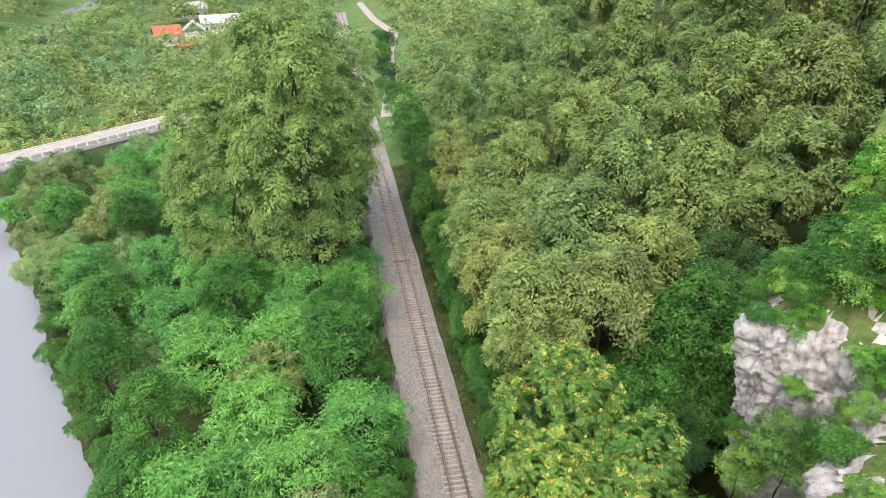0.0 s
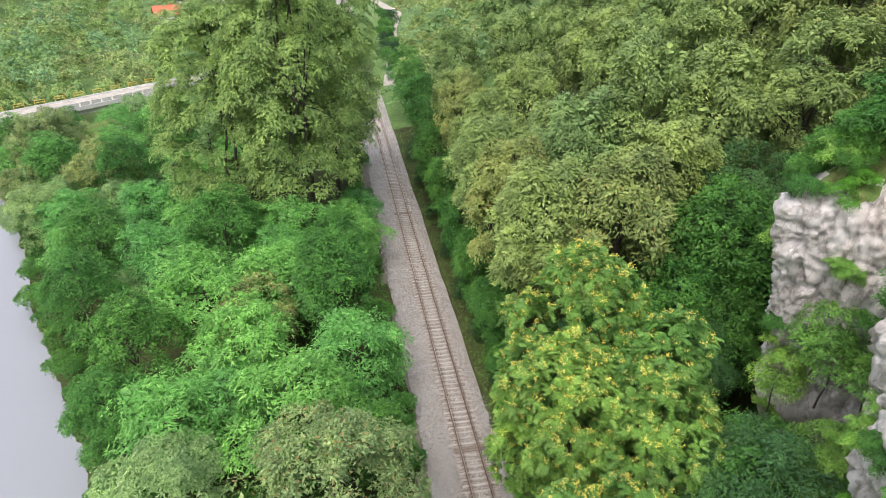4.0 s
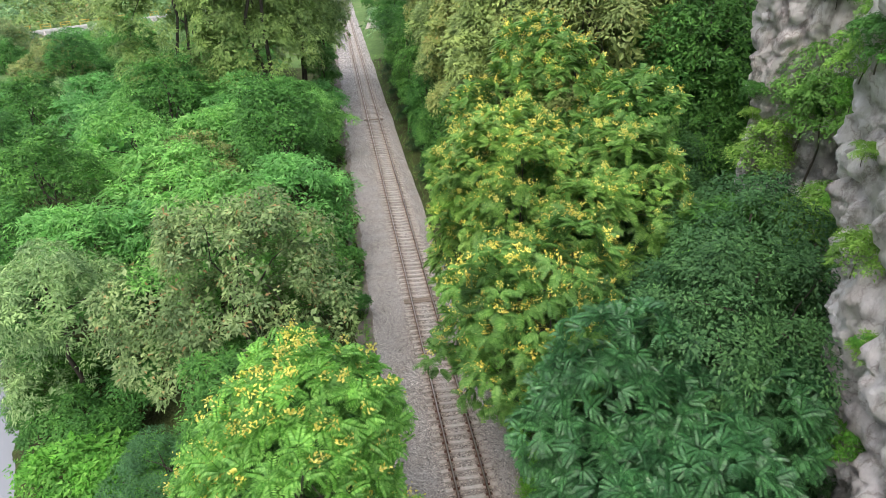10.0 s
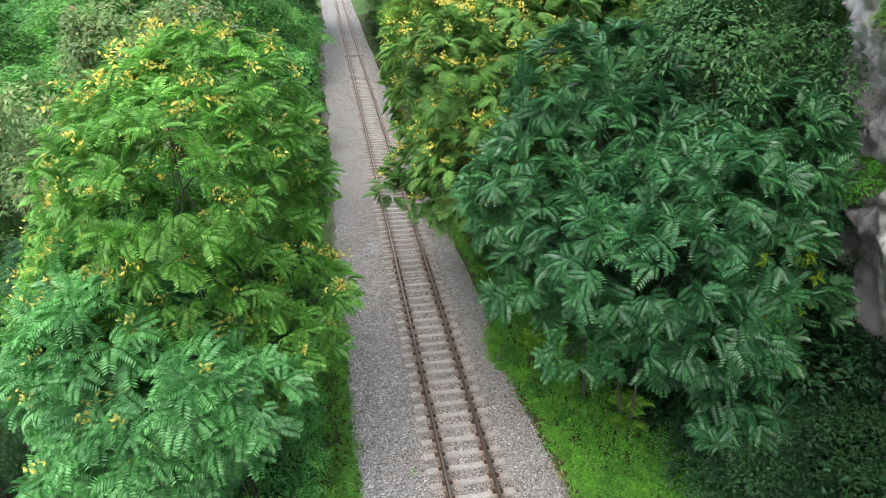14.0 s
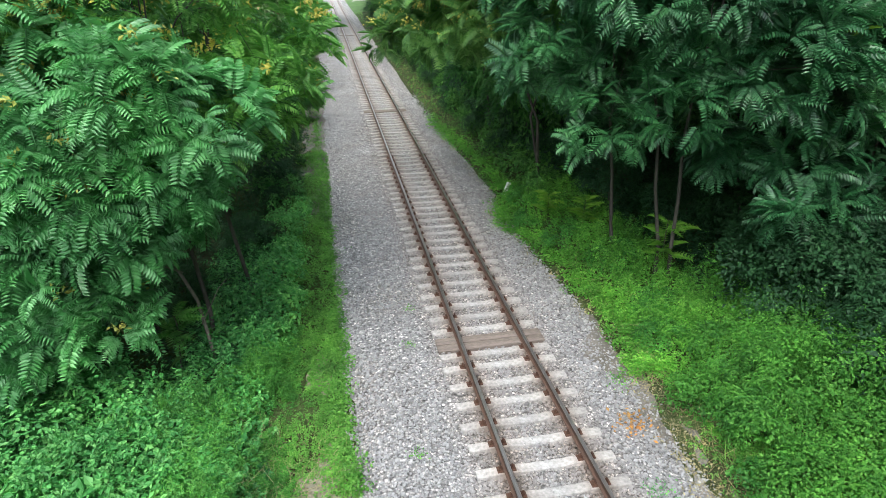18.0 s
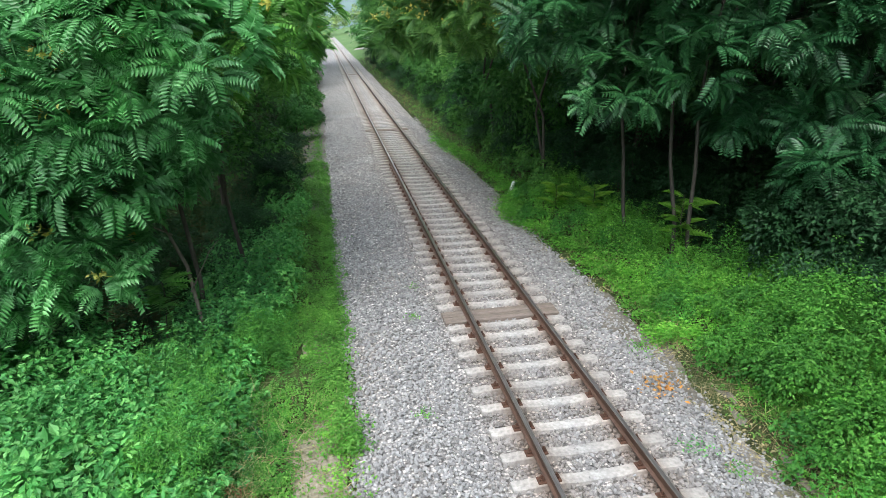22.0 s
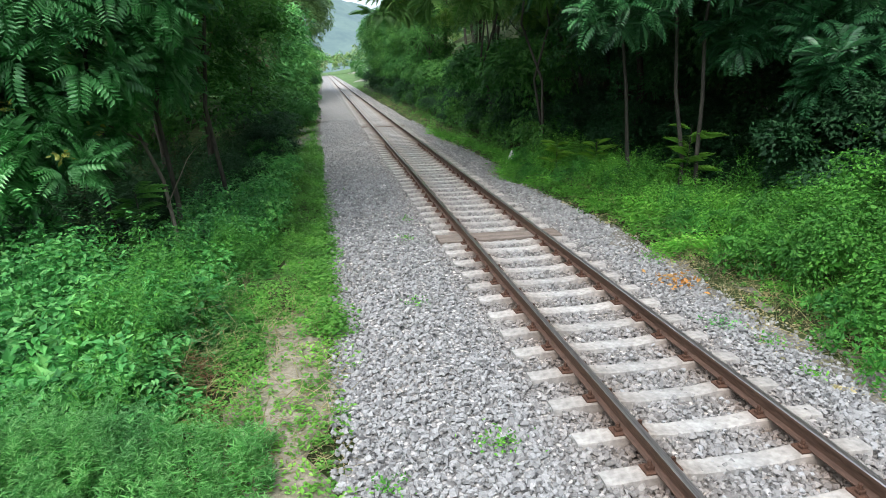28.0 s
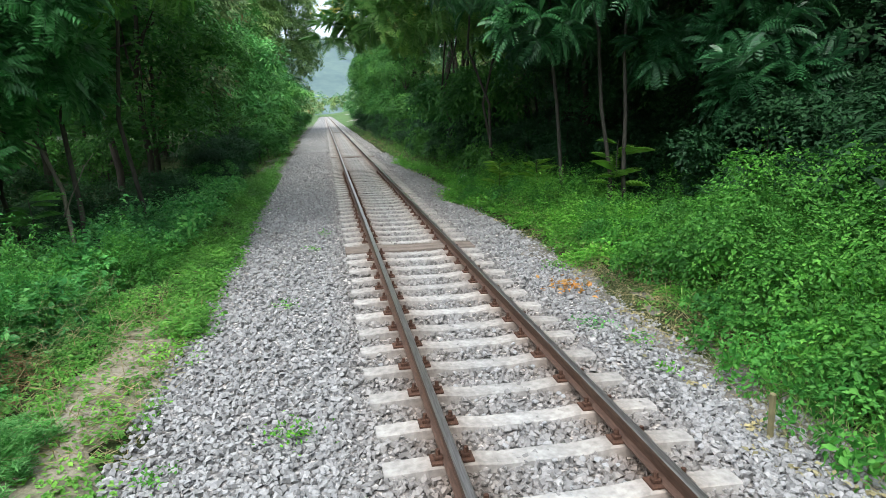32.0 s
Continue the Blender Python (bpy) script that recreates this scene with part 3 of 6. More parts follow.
def wall_out(z):
    """How far the wall stands out from its brow line at height z: undercut below, laid back above."""
    return -0.20 * max(0.0, 18 - z) + 0.10 * max(0.0, min(z, 24.5) - 18) - 0.95 * max(0.0, z - 24.5)


def land(x, y):
    """Height of the ground."""
    x, y = np.asarray(x, float), np.asarray(y, float)
    z = np.full(np.broadcast(x, y).shape, -0.16) - 0.14 * smooth(4.3, 5.2, x) * smooth(11.6, 10.4, x)
    left = smooth(4.6, -3, x)
    z = z - 0.9 * left - 1.2 * smooth(-3, -18, x)
    s = shore(y)
    z = np.where(x < s + 3, np.minimum(z, -0.9 - 2.4 * smooth(s + 3, s - 1, x) - 1.5 * smooth(s, s - 6, x)), z)
    wide = np.interp(y, [145, 215], [46, 16])
    far_bank = smooth(s - wide + 1, s - wide - 6, x)
    z = np.where(x < s - wide + 2, -4.5 + 5.0 * far_bank + 0.45 * np.maximum(0, s - wide - 16 - x), z)
    cl = cliff_x(y)
    rise = np.clip(x - 13.5, 0, None)
    bank = 0.35 * smooth(10.8, 13.5, x) + 0.04 * rise
    slope = smooth(28, 42, y) * np.minimum(0.45 * np.clip(x - 17.0, 0, None), 60) * (1 - 0.7 * smooth(120, 260, y))
    top = smooth(cl + 7.0, cl + 10, x) * (29 + 0.55 * np.clip(x - cl - 7, 0, 80)) * (1 - smooth(29, 36, y))
    z = z + bank + np.maximum(slope, top)
    return z


def graded(a, b, fine_a, fine_b, step, grow=1.18):
    mid = list(np.arange(fine_a, fine_b + 1e-6, step))
    lo, s = [], step
    while (lo[-1] if lo else fine_a) > a:
        s *= grow
        lo.append((lo[-1] if lo else fine_a) - s)
    hi, s = [], step
    while (hi[-1] if hi else mid[-1]) < b:
        s *= grow
        hi.append((hi[-1] if hi else mid[-1]) + s)
    return np.array(lo[::-1] + mid + hi)


def grid_mesh(name, xs, ys, zf, mat, smooth_shade=True):
    X, Y = np.meshgrid(xs, ys)
    Z = zf(X, Y)
    nx, ny = len(xs), len(ys)
    i = np.arange(nx * ny).reshape(ny, nx)
    F = np.stack([i[:-1, :-1], i[:-1, 1:], i[1:, 1:], i[1:, :-1]], -1).reshape(-1, 4)
    return mesh_np(name, np.stack([X, Y, Z], -1).reshape(-1, 3), F, mat, smooth_shade)


def rough_land(X, Y):
    Z = land(X, Y)
    n = np.array([noise.noise((x * 0.35, y * 0.35, 0.0)) for x, y in zip(X.ravel(), Y.ravel())]).reshape(X.shape)
    off = smooth(5.5, 3.5, X) + smooth(10.5, 12.5, X)
    return Z + n * 0.22 * off


ground = tagged(new("ground", grid_mesh("ground", graded(-2500, 2500, -40, 42, 0.8), graded(-1500, 3000, -14, 60, 0.8), rough_land, M_GROUND)),
                "uneven earth with low green growth and leaf litter", "ground", kind="structure")
ground.data.materials.append(M_MEADOW)
gc = np.zeros(len(ground.data.polygons) * 3)
ground.data.polygons.foreach_get("center", gc)
gc = gc.reshape(-1, 3)
ground.data.polygons.foreach_set("material_index", ((gc[:, 1] > 118) & (gc[:, 0] < 34) | (gc[:, 1] > 150)).astype(np.int32))
water = tagged(new("water", grid_mesh("water", np.linspace(-420, -10, 30), np.linspace(-60, 700, 40), lambda X, Y: X * 0 - 3.2, M_WATER)),
               "slow grey river reflecting the overcast sky", "river", kind="structure")


def far_hill():
    def h(X, Y):
        s = smooth(620, 980, Y)
        ridge = 108 - 0.34 * X + 12 * np.sin(X * 0.011) + 6 * np.sin(X * 0.031 + 1)
        n = np.array([noise.fractal((x * 0.02, y * 0.02, 0), 1.0, 2.0, 5) for x, y in zip(X.ravel(), Y.ravel())]).reshape(X.shape)
        return -6 + s * np.clip(ridge, 30, 420) + n * 9 * s
    return grid_mesh("backdrop", np.linspace(-1500, 1200, 180), np.linspace(560, 1200, 60), h, M_HILL)


tagged(new("backdrop", far_hill()), "wooded hill across the end of the valley, haze painted as glow", "hill", kind="structure")


# ---- the limestone cliff ----
def cliff_mesh():
    """Broken limestone: a jittered net of flat facets over an overhanging wall, laid back above the brow."""
    r = random.Random(3)
    P, N = wall_line(0.16)
    keep = (np.arange(len(P)) % 5 == 0) | (P[:, 1] > 4) & (P[:, 1] < 31)
    P, N = P[keep], N[keep]
    ys = P[:, 1]
    zs = np.concatenate([np.arange(-1.5, 8, 0.3), np.arange(8, 25.5, 0.16), np.arange(25.5, 36, 0.35)])
    V = []
    for (px, py), (nx, ny) in zip(P, N):
        for z in zs:
            zz = z + r.uniform(-0.05, 0.05)
            o = wall_out(zz)
            x, y = px + nx * o + r.uniform(-0.03, 0.03), py + ny * o + r.uniform(-0.03, 0.03)
            d = 0.8 * noise.fractal(Vector((x * 0.16, y * 0.16, zz * 0.12)), 1.0, 2.1, 2)
            w = Vector((x * 0.55, y * 0.55, zz * 0.30))
            w += noise.noise_vector(w * 1.3) * 0.35
            for k, amp, crack in ((0.7, 0.8, 0.35), (1.7, 0.42, 0.26), (4.2, 0.16, 0.10)):
                far, near = noise.voronoi(w * k)
                g = noise.cell_vector(near[0] * 37.0) - Vector((0.5, 0.5, 0.5))
                d += amp * (0.6 * g.x + 0.7 * (w * k - near[0]).dot(g))
                d -= crack * max(0.0, 1 - (far[1] - far[0]) / 0.16)
            d += 0.34 * noise.fractal(Vector((x * 1.3, y * 1.3, zz * 0.65)), 0.75, 2.1, 6)
            d -= 0.35 * max(0.0, noise.noise(Vector((x * 0.9, y * 0.9, zz * 0.25))) - 0.18)
            V.append((x + nx * d, y + ny * d, zz))
    V = np.array(V)
    i = np.arange(len(V)).reshape(len(ys), len(zs))
    Q = np.stack([i[:-1, :-1], i[:-1, 1:], i[1:, 1:], i[1:, :-1]], -1).reshape(-1, 4)
    flip = np.random.default_rng(4).random(len(Q)) < 0.5
    A = np.where(flip[:, None], Q[:, (0, 1, 2)], Q[:, (0, 1, 3)])
    B = np.where(flip[:, None], Q[:, (0, 2, 3)], Q[:, (1, 2, 3)])
    F = np.concatenate([A, B])
    c = V[F].mean(1)
    patch = np.array([noise.noise(Vector(p) * 0.5) for p in c])
    turf = (c[:, 2] > 25.2 + 2.0 * patch) & (patch > -0.25) | (c[:, 2] > 27.2 + patch)
    return mesh_np("cliff", V, F, [M_ROCK, M_TURF], True, turf.astype(int))


cliff = tagged(new("cliff", cliff_mesh()), "pale grey limestone cliff with cracks, stains and ledges", "cliff", kind="structure")


# ---- the railway ----
def rail_mesh(y0, y1):
    half = [(0.062, 0.0), (0.062, 0.012), (0.012, 0.03), (0.009, 0.118), (0.036, 0.132), (0.036, 0.162), (0.026, 0.17)]
    prof = half + [(-x, z) for x, z in reversed(half)]
    ys = list(np.arange(y0, 40, 4.0)) + list(np.arange(40, y1, 25.0))
    V = [(x, y, z) for y in ys for x, z in prof]
    k = len(prof)
    F, S = [], []
    for i in range(len(ys) - 1):
        for j in range(k):
            t = (j + 1) % k
            F.append((i * k + j, i * k + t, (i + 1) * k + t, (i + 1) * k + j))
            S.append(1 if j in (5, 6, 7) else 0)
    return mesh_np("rail", V, F, [M_STEEL, M_SHINE], False, S)


def rail_object(x, parent):
    ob = part_np("rail", rail_mesh(-14, 420), parent, "rusty steel rail with a worn bright head")
    ob.location = (x, 0, 0.012)
    return ob


def sleeper_mesh(length=2.6):
    """A concrete sleeper: bevelled block, lower in the middle."""
    xs = [-length / 2, -0.95, -0.55, -0.35, 0.35, 0.55, 0.95, length / 2]
    V = []
    for x in xs:
        mid = abs(x) < 0.4
        w0, w1, t = (0.125, 0.10, -0.025) if mid else (0.135, 0.098, 0.0 if abs(x) < 1.2 else -0.015)
        V += [(x, -w0, -0.2), (x, -w1, t - 0.012), (x, -w1 + 0.015, t), (x, w1 - 0.015, t), (x, w1, t - 0.012), (x, w0, -0.2)]
    F = []
    for i in range(len(xs) - 1):
        for j in range(5):
            F.append((i * 6 + j, i * 6 + j + 1, (i + 1) * 6 + j + 1, (i + 1) * 6 + j))
    F = [f[::-1] for f in F]
    n = (len(xs) - 1) * 6
    F += [(0, 5, 4, 1), (1, 4, 3, 2), (n, n + 1, n + 4, n + 5), (n + 1, n + 2, n + 3, n + 4)]
    return mesh_np("sleeper", V, F, M_CONC)


def clip_mesh():
    bm = box_bm(0.13, 0.15, 0.02, (0, 0, 0.01), 0.004)
    box_bm(0.07, 0.06, 0.035, (0.0, 0, 0.035), 0.006, bm)
    bmesh.ops.create_cone(bm, cap_ends=True, segments=6, radius1=0.022, radius2=0.02, depth=0.06, matrix=Matrix.Translation((0.005, 0, 0.07)))
    me = bpy.data.meshes.new("rail_clip")
    bm.to_mesh(me)
    bm.free()
    me.materials.append(M_RUST)
    return me


track = tagged(new("railway_track"), "single railway track of rusty rails on concrete sleepers", "railway track")
track.location = (TX, 0, 0)
for s in (-1, 1):
    rail_object(s * 0.7525, track)
SLEEPER, CLIP = sleeper_mesh(), clip_mesh()
OLD = (8.42, 34.0, 78.5)        # where timber sleepers carry the rail joints


def timber_sleeper(y):
    for dy in (-0.14, 0.14):
        ob = part("timber_sleeper", box_bm(2.6, 0.25, 0.2, (0, 0, -0.10), 0.012), M_WOOD, track, "brown timber sleeper under a rail joint")
        ob.location = (0, y + dy, 0.004)


rows = [6.83 - 0.613 * i for i in range(26)] + [7.47, 7.98]
for a, b in zip(OLD, OLD[1:] + (175.0,)):
    n = max(1, round((b - a) / 0.6) - 1)
    rows += [a + (b - a) * (i + 1) / (n + 1) for i in range(n)]
R = random.Random(5)
for y in rows[:285]:
    ob = part_np("sleeper", SLEEPER, track)
    ob.location, ob.rotation_euler = (R.uniform(-0.02, 0.02), y + R.uniform(-0.02, 0.02), 0), (0, 0, R.uniform(-0.012, 0.012))
    if y < 24:
        for cx in (-0.86, -0.645, 0.645, 0.86):
            c = part_np("rail_clip", CLIP, ob)
            c.location, c.rotation_euler = (cx, 0, 0), (0, 0, 0 if abs(cx) > 0.7525 and cx > 0 or -0.7525 < cx < 0 else math.pi)
for y in OLD:
    timber_sleeper(y)

sv = np.array([v.co[:] for v in SLEEPER.vertices])
far_rows = np.array(rows[285:] + list(np.arange(175, 330, 0.6)))
sf = np.array([tuple(p.vertices) for p in SLEEPER.polygons])
part_np("sleeper_run", mesh_np("sleeper_run", (sv[None] + np.stack([far_rows * 0, far_rows, far_rows * 0], -1)[:, None]).reshape(-1, 3),
        (sf[None] + (np.arange(len(far_rows)) * len(sv))[:, None, None]).reshape(-1, 4), M_CONC), track)["kind"] = "stuff"


def bed_left(y):
    return np.interp(y, [-20, 10, 25, 50, 75, 130, 330], [4.95, 4.95, 4.5, 4.1, 3.7, 4.4, 4.6])


def bed_right(y):
    return np.interp(y, [-20, 0, 2, 3.3, 6, 8.3, 12, 14.4, 15.4, 16.8, 18.4, 22, 30, 45, 330], [10.5, 10.6, 10.75, 10.9, 11.2, 11.5, 11.3, 11.0, 10.5, 10.6, 11.4, 11.3, 10.6, 10.6, 11.2])


def ballast_z(x, y):
    inside = np.minimum(x - bed_left(y), bed_right(y) - x)
    return -0.21 + 0.15 * smooth(0.0, 0.9, inside) - 0.03 * smooth(0.45, 0.0, np.abs(np.abs(x - TX) - 0.7525))


def bed_mesh():
    ys = np.concatenate([np.arange(-14, 40, 0.5), np.arange(40, 335, 3.0)])
    V = []
    U = np.linspace(-0.02, 1.02, 41)
    for y in ys:
        a, b = bed_left(y), bed_right(y)
        wob = 0.25 * noise.noise((0.0, y * 0.7, 0)), 0.25 * noise.noise((5.0, y * 0.7, 0))
        for u in U:
            x = a + wob[0] * (1 - u) + (b - a + wob[1] * u) * u
            V.append((x, y, float(ballast_z(x, y)) - 0.028 * float(smooth(24, 12, y)) + 0.015 * noise.noise((x * 2, y * 2, 3))))
    n = len(U)
    i = np.arange(len(V)).reshape(-1, n)
    F = np.stack([i[:-1, :-1], i[:-1, 1:], i[1:, 1:], i[1:, :-1]], -1).reshape(-1, 4)
    return mesh_np("ballast_bed", V, F, M_BALLAST, True)


bed = tagged(new("ballast_bed", bed_mesh()), "bed of grey crushed stone under the track", "ballast", kind="structure")


def stones(count, y0, y1, seed, size):
    r = np.random.default_rng(seed)
    y = y0 + (y1 - y0) * r.random(count) ** 2.6
    x = bed_left(y) - 0.2 + (bed_right(y) - bed_left(y) + 0.7) * r.random(count)
    tv = np.array([(-1, -1, -1), (1, -1, -1), (1, 1, -1), (-1, 1, -1), (-0.8, -0.8, 1), (0.8, -0.8, 1), (0.8, 0.8, 1), (-0.8, 0.8, 1)]) * 0.5
    tf = np.array([(4, 5, 6, 7), (0, 1, 5, 4), (1, 2, 6, 5), (2, 3, 7, 6), (3, 0, 4, 7)])
    s = size * r.uniform(0.55, 1.35, count)
    T = tv[None] * (1 + r.normal(size=(count, 8, 3)) * 0.22) * r.uniform(0.6, 1.3, (count, 1, 3)) * np.array((1.1, 1.0, 0.6))
    q = unit(r.normal(size=(count, 4)) * np.array((1.0, 0.35, 0.35, 1.0)))
    w, a, b, c = q.T
    Rm = np.stack([1 - 2 * (b * b + c * c), 2 * (a * b - c * w), 2 * (a * c + b * w), 2 * (a * b + c * w), 1 - 2 * (a * a + c * c), 2 * (b * c - a * w), 2 * (a * c - b * w), 2 * (b * c + a * w), 1 - 2 * (a * a + b * b)], -1).reshape(-1, 3, 3)
    z = ballast_z(x, y) + r.uniform(-0.5, 0.35, count) * s
    V = np.einsum("nij,nkj->nki", Rm, T) * s[:, None, None] + np.stack([x, y, z], -1)[:, None]
    return mesh_np("ballast_stones", V.reshape(-1, 3), (tf[None] + (np.arange(count) * 8)[:, None, None]).reshape(-1, 4), M_STONE)


tagged(new("ballast_stones", stones(78000, -2.5, 40, 3, 0.045)), "loose grey crushed stones of the track ballast", "ballast stones", kind="stuff")


# ---- trees close to the line ----
rr = random.Random(11)


def at(x, y, dz=-0.2):
    return (x, y, float(land(x, y)) + dz)


def ailanthus(x, y, rx, ry, z0, z1, mat, seed, tufts, fronds, length, pairs, seeds, label, stems, lean=0.0, bulges=14, hanging=(), fine=False):
    r = random.Random(seed)
    base = at(x, y)
    lobes = lobes_for(rx, ry, z0 - base[2], z1 - base[2], bulges, r, 0.42)
    lobes += [(hx - x, hy - y, hz - base[2], hr, hr, hr * 0.85) for hx, hy, hz, hr in hanging]
    crown, P, D = frond_crown("crown", lobes, mat, seed, tufts, fronds, length, pairs, fine=fine)
    extra = seed_mesh("seed_mass", P, D, seeds, seed) if seeds else None
    return tree("ailanthus_tree", base, lobes, crown, 0.06, label, "tree", M_BARK_P, stems, lean, seed, 7, extra)


ailanthus(1.15, 11.8, 4.4, 4.2, 3.9, 13.6, M_AIL_Y, 21, 1750, 7, 0.52, 9, 0.4, "broad tree of heaven, bright green with yellow seed clusters", ((0.6, -2.0), (1.6, -0.4)), hanging=((3.6, 9.8, 5.8, 1.1), (2.4, 9.0, 5.4, 1.0), (4.3, 10.8, 6.6, 1.0)), fine=True)
ailanthus(-0.4, 9.6, 2.6, 2.2, 0.6, 9.0, M_AIL, 22, 1900, 7, 0.6, 10, 0.08, "young tree of heaven with arching feathery leaves", ((0.9, 0.9),), bulges=20, hanging=((-0.4, 8.2, 2.5, 1.0), (0.9, 8.4, 4.2, 0.9), (-0.2, 7.9, 5.2, 1.2), (-1.7, 8.2, 3.2, 1.2), (1.3, 8.3, 6.2, 1.2), (-1.0, 7.7, 1.9, 0.9), (-2.0, 7.8, 1.6, 0.9), (0.8, 8.0, 3.8, 0.9), (-0.2, 7.8, 2.9, 0.9), (0.3, 7.8, 2.0, 0.7), (1.9, 8.2, 4.9, 0.9), (2.7, 8.2, 5.7, 0.9), (0.3, 7.8, 4.8, 1.0)), fine=True)
ailanthus(12.1, 12.4, 3.4, 3.0, 3.0, 12.9, M_AIL_D, 23, 980, 7, 0.56, 9, 0.0, "deep green tree of heaven, cliff shade painted into its leaves", ((1.4, -2.2), (1.0, -0.6)), hanging=((11.4, 9.8, 4.7, 0.9), (10.2, 11.0, 6.2, 1.1)), fine=True)
ailanthus(13.6, 9.2, 2.9, 2.6, 4.2, 11.4, M_AIL_D, 24, 800, 7, 0.56, 9, 0.0, "deep green tree of heaven, drooping leaves with shade in their colour", ((0.2, 0.7),), hanging=((14.2, 9.5, 4.0, 0.6), (12.6, 8.6, 5.4, 0.8), (15.2, 7.8, 4.3, 0.8), (14.8, 7.4, 6.0, 0.9), (15.3, 7.7, 3.0, 0.7), (14.3, 6.8, 3.1, 0.6), (16.2, 7.6, 3.3, 0.7)), fine=True)
below_cliff = ailanthus(16.4, 10.8, 3.0, 2.8, 5.6, 11.6, M_AIL_D, 27, 760, 7, 0.56, 9, 0.0, "deep green tree of heaven below the cliff, shade in its leaf colour", ((0.2, 0.7),), hanging=((16.2, 8.4, 5.2, 0.9), (17.2, 8.6, 6.4, 0.9), (16.0, 9.0, 3.6, 0.6)), fine=True)
ailanthus(10.9, 17.6, 3.8, 3.4, 4.0, 14.0, M_AIL_A, 25, 744, 7, 0.68, 9, 1.0, "tree of heaven hanging over the rail, covered in orange-yellow seed clusters", ((1.6, 0), (2.2, 0.9)), hanging=((7.3, 20.6, 5.5, 0.7), (8.1, 21.0, 6.2, 0.9), (9.0, 21.2, 6.9, 1.0)))
ailanthus(12.0, 25.2, 4.6, 4.6, 4.0, 16.2, M_AIL_A, 26, 992, 7, 0.68, 9, 1.0, "tall tree of heaven covered in orange-yellow seed clusters", ((0.8, 0), (0.9, 1.2)))
ailanthus(15.8, 22.0, 4.2, 4.4, 5.0, 16.2, M_AIL_A, 28, 806, 7, 0.68, 9, 0.8, "tree of heaven with yellow seed clusters near the cliff", ((0, 0),))
ailanthus(13.9, 30.6, 4.8, 4.6, 5.0, 19.6, M_AIL_A, 29, 950, 7, 0.68, 9, 0.9, "tall tree of heaven with yellow seed clusters", ((0, 0),))

M_FRESH = leaf_material("fresh yellow-green shoot", (0.24, 0.42, 0.04), (0.33, 0.52, 0.06), (0.42, 0.60, 0.10), 0.45, 0.5)


def shoots(root, places, seed):
    """Young bright leaves at a few twig ends, each a part of its tree."""
    r = np.random.default_rng(seed)
    tv, tf = frond(8, fine=True)
    for x, y, z, k in places:
        n = 9
        A = unit(r.normal(size=(n, 3)) + (-0.4, -0.8, 0.3))
        V, F = place_leaves(np.tile((x, y, z), (n, 1)) - np.array(root.location) + r.normal(size=(n, 3)) * 0.08, A, unit(r.normal(size=(n, 3)) * 0.3 + (0, -0.4, 1)), k * r.uniform(0.7, 1.2, n), tv, tf)
        part_np("fresh_shoot", mesh_np("fresh_shoot", V, F, M_FRESH), root, "bright yellow-green young leaves")


shoots(below_cliff, ((16.3, 7.9, 8.3, 0.4), (16.0, 7.8, 8.8, 0.35), (15.0, 7.3, 7.0, 0.4), (14.7, 7.4, 8.6, 0.3), (16.9, 8.0, 7.4, 0.3), (16.4, 7.6, 6.8, 0.25)), 5)
ailanthus(18.0, 25.8, 3.7, 3.6, 6.0, 17.8, M_AIL_A, 30, 640, 7, 0.68, 9, 0.5, "tree of heaven with scattered seed clusters near the cliff", ((0, 0),))


# ---- kinds of broadleaf trees, each built once and then copied ----
def kind_of_tree(name, label, group, mat, seed, rx, z0, z1, trunk_r, tufts, leaves, leaf, radius, first, bulges=14, size=0.42, bark=M_BARK, stems=((0, 0),), **more):
    lobes = lobes_for(rx, rx, z0, z1, bulges, random.Random(seed), size)
    more["tv"] = TRI_LONG_V if more.get("tv") is LONG_V else TRI_V
    crown = crown_mesh("crown", lobes, mat, seed, tufts, int(leaves * 1.5), leaf * 0.86, radius, tf=TRI_F, **more)
    return tagged(tree(name, first, lobes, crown, trunk_r, label, "shrub" if name == "shrub" else "tree", bark, stems, 0.0, seed, 7 if name != "shrub" else 3), group=group)


def plant(proto, x, y, scale=1.0, tall=1.0, dz=-0.2):
    m = Matrix.Translation(at(x, y, dz)) @ Matrix.Rotation(rr.uniform(0, 6.28), 4, "Z") @ Matrix.Diagonal((scale, scale, scale * tall, 1))
    return copy_thing(proto, m)


